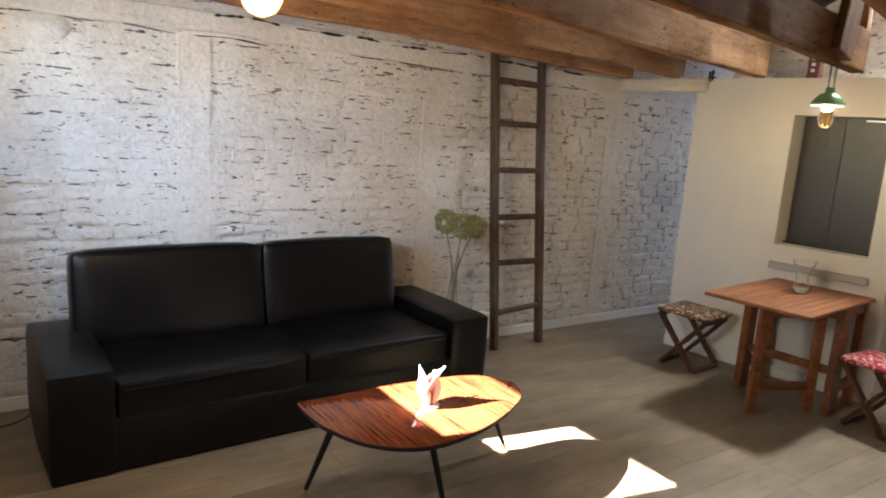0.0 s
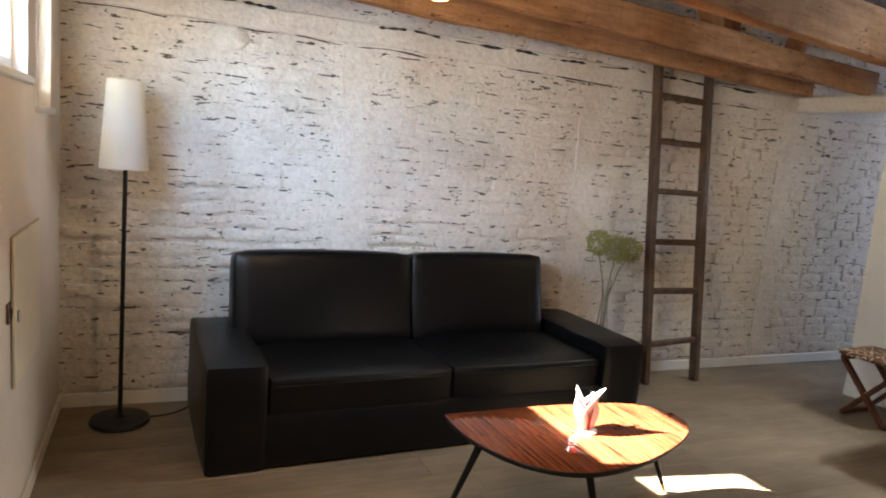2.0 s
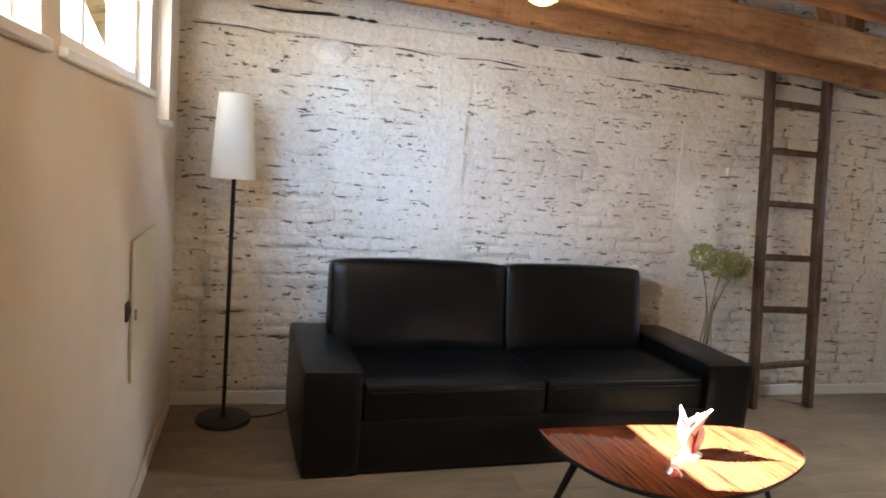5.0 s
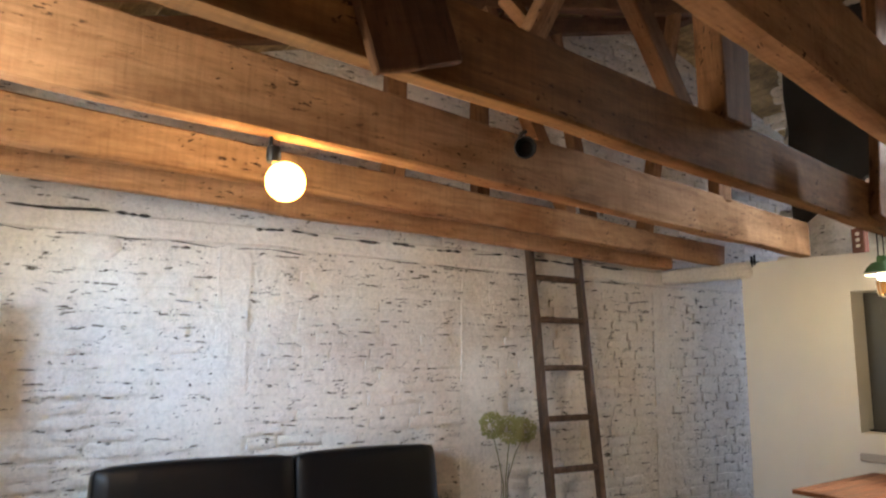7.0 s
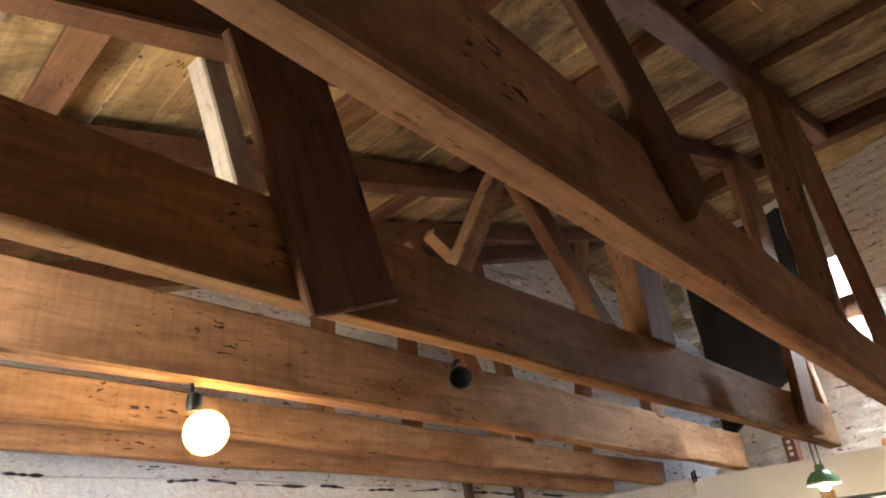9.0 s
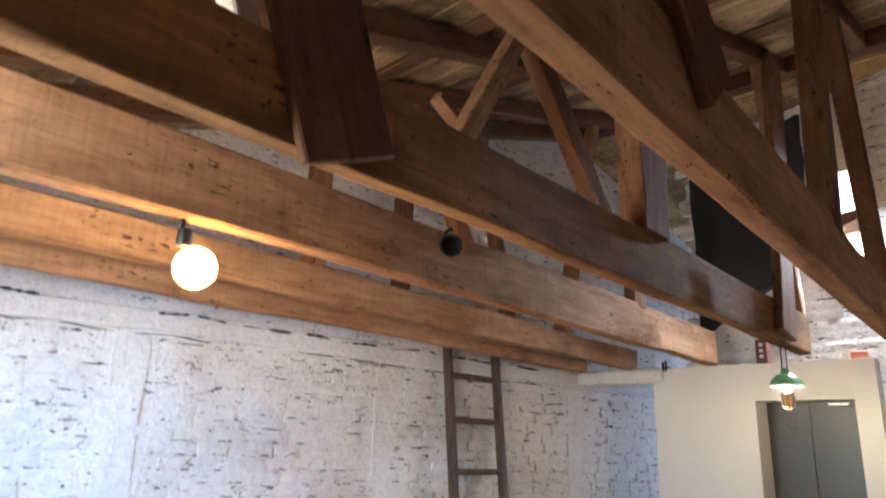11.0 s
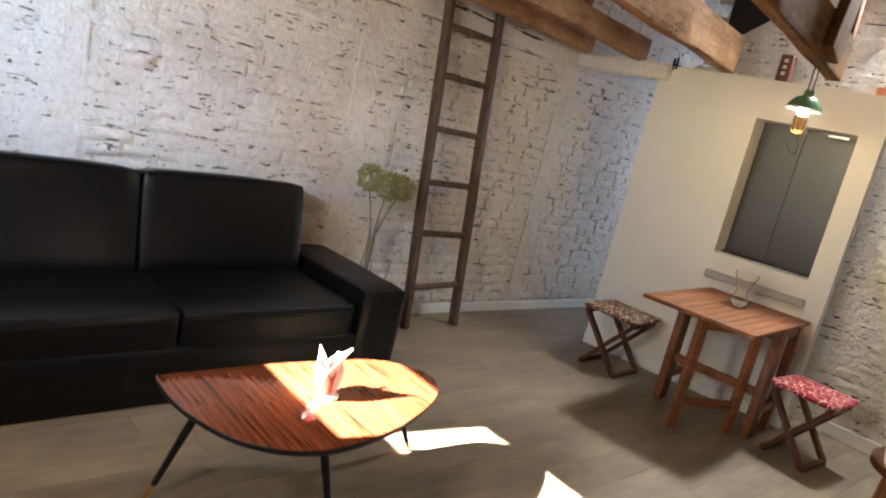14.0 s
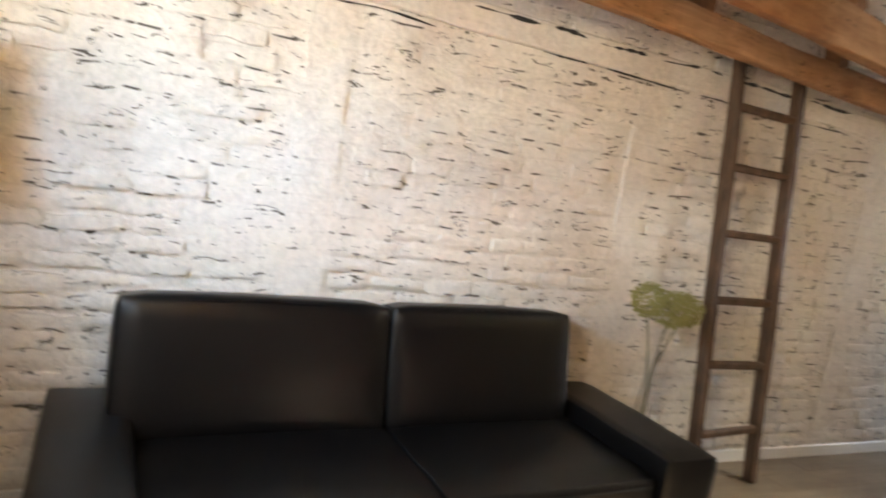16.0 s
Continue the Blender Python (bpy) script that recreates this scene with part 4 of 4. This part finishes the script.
def folding_stool(at, rz, cloth, label, sx, sy):
    """A folding stool: two crossed frames, crossing along y, and a padded seat."""
    s = thing("folding_stool", at, rz, label, "stool", "folding stools")
    part("cushion", cushion((-sx / 2, -sy / 2, 0.395), (sx / 2, sy / 2, 0.435), 0.018, 0.008, 6), cloth, s)
    hx, hy, zt, fy = sx / 2 - 0.03, sy / 2 - 0.03, 0.375, sy / 2 - 0.06
    for k, sg in ((0, 1), (1, -1)):
        for side in (-1, 1):
            x = side * (hx - 0.022 * k)
            bar("leg", (x, -sg * fy, 0.012), (x, sg * hy, zt), 0.026, 0.046, ACACIA_DARK, s, 0.003, up=(1, 0, 0))
        e = hx - 0.022 * k
        part("foot_rail", boxed((-e, -sg * fy - 0.016, 0.0), (e, -sg * fy + 0.016, 0.032), 0.004), ACACIA_DARK, s)
        part("seat_rail", boxed((-e - 0.01, sg * hy - 0.02, zt - 0.008), (e + 0.01, sg * hy + 0.02, zt + 0.022), 0.004), ACACIA_DARK, s)
    for side in (-1, 1):
        bm = bmesh.new()
        tube(bm, [(side * (hx + 0.012), 0, 0.194), (side * (hx - 0.04), 0, 0.194)], 0.006, 10)
        part("pivot_bolt", bm, STEEL, s, "steel pivot bolt")


folding_stool((4.13, 2.61, 0), 4, BROWN_SWIRL, "folding wooden stool with a brown swirl-patterned cushion beside the table", 0.38, 0.40)
folding_stool((4.24, 1.36, 0), -3, RED_SWIRL, "folding wooden stool with a red swirl-patterned cushion beside the table", 0.36, 0.36)

# glass vase on the table
gv = thing("glass_vase", (4.19, 1.905, 0.7315), 0, "small waisted clear glass vase on the folding table", "vase")
prof = [(0.040, 0.0), (0.050, 0.012), (0.052, 0.038), (0.038, 0.072), (0.034, 0.096), (0.046, 0.135), (0.062, 0.180), (0.070, 0.210)]
inner = [(r - 0.0035, max(z, 0.012)) for r, z in prof][::-1]
part("body", lathe(prof + inner, 32, True), GLASS, gv)


# chair at the edge of the seating
chair = thing("side_chair", (3.70, 0.62, 0), 12, "cream upholstered chair with a red-brown wooden seat frame", "chair")
part("seat", cushion((-0.23, -0.22, 0.43), (0.23, 0.22, 0.475), 0.02, 0.012, 6), CREAM_FABRIC, chair)
bm = lathe([(0.245, 0.375), (0.272, 0.385), (0.275, 0.42), (0.262, 0.432), (0.23, 0.43)], 40)
part("seat_frame", bm, ACACIA_DARK, chair)
for sx in (-1, 1):
    for sy in (-1, 1):
        bm = bmesh.new()
        tube(bm, [(sx * 0.17, sy * 0.17, 0.39), (sx * 0.20, sy * 0.20, 0.0)], [0.02, 0.014], 10)
        part("leg", bm, ACACIA, chair)
part("backrest", cushion((0.16, -0.20, 0.50), (0.22, 0.20, 0.86), 0.025, 0.01, 6), CREAM_FABRIC, chair)
for sy in (-0.15, 0.15):
    bm = bmesh.new()
    tube(bm, [(0.19, sy, 0.40), (0.20, sy, 0.52)], 0.013, 10)
    part("back_post", bm, ACACIA, chair)


# ---- lamps on the beams ----
bx = 0.531
by = TIE_LAMP[0] + TIE_LAMP[1] * bx
gl = thing("globe_lamp", (bx, by, 0), 0, "lit globe bulb on a black holder under the tie beam", "ceiling lamp")
bm = bmesh.new()
tube(bm, [(-0.04, 0.0, 2.135), (-0.04, 0.0, 2.09)], 0.006, 8)
part("rod", bm, BLACK_METAL, gl)
part("holder", lathe([(0.012, 2.10), (0.022, 2.095), (0.024, 2.058), (0.02, 2.045)], 18), BLACK_METAL, gl, at=pose(-0.03, 0, 0))
bm = bmesh.new()
bmesh.ops.create_uvsphere(bm, u_segments=32, v_segments=20, radius=0.064)
part("globe", bm, BULB_GLOW, gl, "glowing opal glass globe", at=pose(0.012, 0.0, 1.988)).visible_shadow = False
bm = bmesh.new()
bmesh.ops.create_uvsphere(bm, u_segments=20, v_segments=14, radius=0.024)
part("filament_bulb", bm, SMALL_GLOW, gl, "bright bulb at the neck of the globe", at=pose(-0.010, -0.006, 2.008)).visible_shadow = False

sx = 1.53
sp = thing("spotlight", (sx, TIE_LAMP[0] - 0.05 + TIE_LAMP[1] * sx, 2.315), 0, "small matte black spotlight fixed to the tie beam, switched off", "spotlight")
bm = lathe([(0.0, -0.05), (0.034, -0.05), (0.046, 0.05), (0.041, 0.05), (0.03, -0.035), (0.0, -0.035)], 26)
part("head", bm, BLACK_METAL, sp, at=pose(0.02, -0.055, -0.03) @ Vector((-0.59, -0.76, -0.27)).to_track_quat("Z", "Y").to_matrix().to_4x4())
bm = bmesh.new()
tube(bm, [(0.0, -0.04, 0.0), (0.04, 0.0, 0.05), (0.07, 0.01, 0.065)], 0.009, 8)
part("arm", bm, BLACK_METAL, sp)

gx = 3.86
gn = thing("pendant_lamp", (gx, TIE_MID[0] + 0.015 + TIE_MID[1] * gx, -0.08), 0, "green enamel pendant lamp with a lit bulb and wire guard", "pendant lamp")
bm = bmesh.new()
tube(bm, [(-0.03, 0, 2.22), (-0.03, 0, 2.085), (0, 0, 2.075)], 0.004, 8)
tube(bm, [(0.03, 0, 2.22), (0.03, 0, 2.085), (0, 0, 2.075)], 0.004, 8)
part("hanger", bm, BLACK_METAL, gn)
part("cap", lathe([(0.018, 2.085), (0.024, 2.08), (0.026, 2.045), (0.03, 2.04)], 20), GREEN_ENAMEL, gn)
sh = part("shade", lathe([(0.028, 2.053), (0.050, 2.045), (0.074, 2.020), (0.089, 1.992), (0.091, 1.989), (0.087, 1.990), (0.072, 2.015), (0.048, 2.039), (0.026, 2.047)], 40, True), GREEN_ENAMEL, gn, "green enamel shade")
bm = bmesh.new()
bmesh.ops.create_uvsphere(bm, u_segments=20, v_segments=14, radius=0.027)
part("bulb", bm, SMALL_GLOW, gn, "glowing bulb", at=pose(0, 0, 1.972)).visible_shadow = False
part("reflector_rim", lathe([(0.086, 1.992), (0.090, 1.986), (0.085, 1.979), (0.081, 1.986)], 40, True), WHITE_PAINT, gn, "white rim of the shade")
part("glass_jar", lathe([(0.034, 1.945), (0.034, 1.915), (0.028, 1.880), (0.015, 1.870), (0.001, 1.869)], 24), AMBER_GLASS, gn, "amber glass jar").visible_shadow = False
for k in range(4):
    a = k * math.pi / 4
    bm = bmesh.new()
    tube(bm, [(math.cos(a) * q, math.sin(a) * q, z) for q, z in ((0.04, 1.95), (0.042, 1.905), (0.027, 1.862), (0, 1.855), (-0.027, 1.862), (-0.042, 1.905), (-0.04, 1.95))], 0.0018, 6)
    part("guard_wire", bm, STEEL, gn)
bm = bmesh.new()
tube(bm, [(0.012, 0.0, 1.858), (0.03, -0.02, 1.79), (0.0, -0.03, 1.74), (-0.03, 0.01, 1.77), (-0.01, 0.02, 1.80)], 0.0025, 6)
part("pull_cord", bm, CABLE, gn)

# small things on the partition
cl = thing("clamp", label="small black clamp on the top corner of the partition", category="clamp")
cl.matrix_world = PART_M @ pose(0.09, 0.02, 2.13)
part("jaw", boxed((-0.012, -0.035, -0.03), (0.004, -0.022, 0.05), 0.003), BLACK_METAL, cl)
part("jaw", boxed((0.012, -0.035, -0.02), (0.026, -0.022, 0.06), 0.003), BLACK_METAL, cl)
part("bridge", boxed((-0.012, -0.022, 0.0), (0.026, 0.04, 0.014), 0.003), BLACK_METAL, cl)
tin = thing("tall_tin", label="tall dark red tin with a pale label standing on the partition", category="tin")
tin.matrix_world = PART_M @ pose(0.80, 0.06, 2.1305)
part("body", boxed((-0.04, -0.04, 0), (0.04, 0.04, 0.17), 0.006), TIN_BROWN, tin)
for k in range(3):
    part("label_bar", boxed((-0.012, -0.0425, 0.04 + k * 0.04), (0.012, -0.0405, 0.062 + k * 0.04), 0), WHITE_CARD, tin, "pale label mark")
br = whole("loose_brick", boxed((-0.05, -0.03, 0), (0.05, 0.03, 0.05), 0.006), TERRACOTTA, "broken terracotta brick lying on the partition", "brick")
br.matrix_world = PART_M @ pose(1.38, 0.06, 2.1305, 0, 0, 20)

# on the window wall
wp = thing("wall_cabinet_door", label="flat cream steel service door set in the window wall", category="service door", kind="structure")
part("door_leaf", boxed((LEFT_X + 0.002, 2.49, 0.55), (LEFT_X + 0.014, 3.02, 1.08), 0.004), CREAM_PLASTIC, wp)
part("latch", boxed((LEFT_X + 0.0145, 2.52, 0.78), (LEFT_X + 0.022, 2.545, 0.82), 0.002), STEEL, wp)
so = thing("wall_socket", label="small brown wall socket on the window wall", category="socket")
part("plate", boxed((LEFT_X + 0.001, 2.41, 0.80), (LEFT_X + 0.012, 2.46, 0.87), 0.004), LADDER_WOOD, so)
part("insert", lathe([(0.018, 0), (0.018, 0.003), (0.012, 0.001)], 16), BLACK_METAL, so, at=pose(LEFT_X + 0.012, 2.435, 0.835, 0, 90, 0))

# ---- floor planks ----
rnd = random.Random(11)
plank_meshes = []
PL, PW = 1.28, 0.192
for k in range(3):
    plank_meshes.append(mesh_of("plank", boxed((0, 0, -0.010), (PL - 0.001, PW - 0.001, 0.0), 0.0008), FLOORING, False))
y, row = WALL_Y - PW, 0
while y > BACK_Y - PW:
    x, end = LEFT_X, RIGHT_X + (0.2 if y < 2.75 else 2.5)
    length = PL - rnd.uniform(0, PL - 0.2)
    while x < end - 0.02:
        length = min(length, end - x)
        ob = new("plank", plank_meshes[rnd.randrange(3)])
        ob.parent = floor
        ob.matrix_basis = Matrix.Translation((x, y, 0)) @ Matrix.Diagonal((length / PL, 1, 1, 1))
        x += length
        length = PL
    y -= PW

# ---- dark sheet for the unlit void in the upper gable ----
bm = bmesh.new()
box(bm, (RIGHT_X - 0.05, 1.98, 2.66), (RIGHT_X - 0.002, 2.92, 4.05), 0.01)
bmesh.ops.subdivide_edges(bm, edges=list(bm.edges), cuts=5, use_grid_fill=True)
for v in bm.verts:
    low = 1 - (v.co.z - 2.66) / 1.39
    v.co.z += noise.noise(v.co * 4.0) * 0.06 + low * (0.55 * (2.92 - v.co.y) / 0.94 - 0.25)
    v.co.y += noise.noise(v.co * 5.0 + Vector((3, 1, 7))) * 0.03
whole("gable_render", bm, VOID_DARK, "dark sheet standing in for the unlit void on the upper gable wall", "wall", "structure")

# ---- bricks of the painted wall ----
COURSE, BL = 0.074, 0.272


def brick_bm(bm, cx, cz, w, h, out, seed, y=0.0):
    """One worn painted brick: an uneven front with crumbled edges."""
    nx, nz = 5, 2
    vs = []
    for k in range(nz + 1):
        for i in range(nx + 1):
            a, b = i / nx * 2 - 1, k / nz * 2 - 1
            edge = max(abs(a), abs(b))
            n = noise.noise_vector(Vector((a * 2.1 + seed * 3.1, b * 1.3, seed * 1.7)))
            x = cx + a * w / 2 * (1 - 0.05 * abs(b)) + n.x * 0.02
            z = cz + b * h / 2 + n.z * 0.014
            d = out * (1.0 - 0.62 * max(0, edge - 0.55) / 0.45) + n.y * 0.006
            vs.append(bm.verts.new((x, y - max(d, 0.0005), z)))
    row = nx + 1
    for k in range(nz):
        for i in range(nx):
            bm.faces.new((vs[k * row + i], vs[k * row + i + 1], vs[(k + 1) * row + i + 1], vs[(k + 1) * row + i]))
    rim = [vs[i] for i in range(row)] + [vs[k * row + nx] for k in range(1, nz + 1)] + [vs[nz * row + i] for i in range(nx - 1, -1, -1)] + [vs[k * row] for k in range(nz - 1, 0, -1)]
    low = [bm.verts.new((v.co.x, y + 0.03, v.co.z)) for v in rim]
    for i in range(len(rim)):
        j = (i + 1) % len(rim)
        bm.faces.new((rim[i], low[i], low[j], rim[j]))


brick_meshes = []
for k in range(14):
    bm = bmesh.new()
    brick_bm(bm, 0, 0, BL - 0.016, COURSE - 0.014, 0.004 + 0.0009 * k, k + 1)
    brick_meshes.append(mesh_of("brick", bm, BRICK, True))
rest = bmesh.new()
rnd = random.Random(23)
count = 0
posts = ((0.74, 0.90), (2.365, 2.51), (4.21, 4.37))
z, row = 0.115, 0
while z < 4.4:
    x = LEFT_X + 0.14 - (BL / 2 if row % 2 else 0) + rnd.uniform(-0.02, 0.02)
    while x < 6.4:
        w = BL * rnd.choice((1, 1, 1, 0.62, 0.85))
        cx = x + w / 2
        lap = rnd.uniform(0.02, 0.085)
        inside = any(a - w / 2 + lap < cx < b + w / 2 - lap for a, b in posts) and z < 2.1
        plate = 1.98 < z + 0.012 * cx < 2.21
        ok = z < roof_z(cx, WALL_Y) - 0.02 and cx - w / 2 > LEFT_X + 0.005
        if ok and not inside and not plate and rnd.random() > 0.05:
            dz = noise.noise(Vector((cx * 0.9, z * 0.7, 4))) * 0.024 + rnd.uniform(-0.009, 0.009)
            dy = rnd.uniform(-0.004, 0.005)
            if z < 2.0 and cx < 2.35 and count < 300:
                ob = new("brick", brick_meshes[rnd.randrange(14)])
                ob.parent = wall_brick
                ob.matrix_basis = pose(cx, WALL_Y + dy, z + dz, 0, rnd.uniform(-3, 3), 0) @ Matrix.Diagonal((w / BL, 1, rnd.uniform(0.72, 1.18), 1))
                count += 1
            else:
                brick_bm(rest, cx, z + dz, w - 0.016, COURSE - 0.014, rnd.uniform(0.005, 0.013), rnd.uniform(0, 50), WALL_Y + dy)
        x += w
    z += COURSE
    row += 1
tagged(part("brickwork", rest, BRICK, wall_brick, "white painted bricks"), kind="stuff")
side = bmesh.new()
rnd = random.Random(29)
z, row = 0.13, 0
while z < 4.2:
    y = BACK_Y + 0.1 - (BL / 2 if row % 2 else 0)
    while y < 2.9:
        w = BL * rnd.choice((1, 1, 0.62, 0.85))
        cy = y + w / 2
        if not (1.45 < cy < 2.07 and 2.83 < z < 3.57) and (cy < 1.4 or z > 2.0):
            brick_bm(side, cy, z, w - 0.016, COURSE - 0.014, rnd.uniform(0.010, 0.024), rnd.uniform(0, 50), 0.004)
        y += w
    z += COURSE
    row += 1
wall_east = bpy.data.objects["wall_east"]
east = part("brickwork", side, BRICK, wall_east, "white painted bricks", at=Matrix(((0, 1, 0, RIGHT_X), (1, 0, 0, 0), (0, 0, 1, 0), (0, 0, 0, 1))))
tagged(east, kind="stuff")
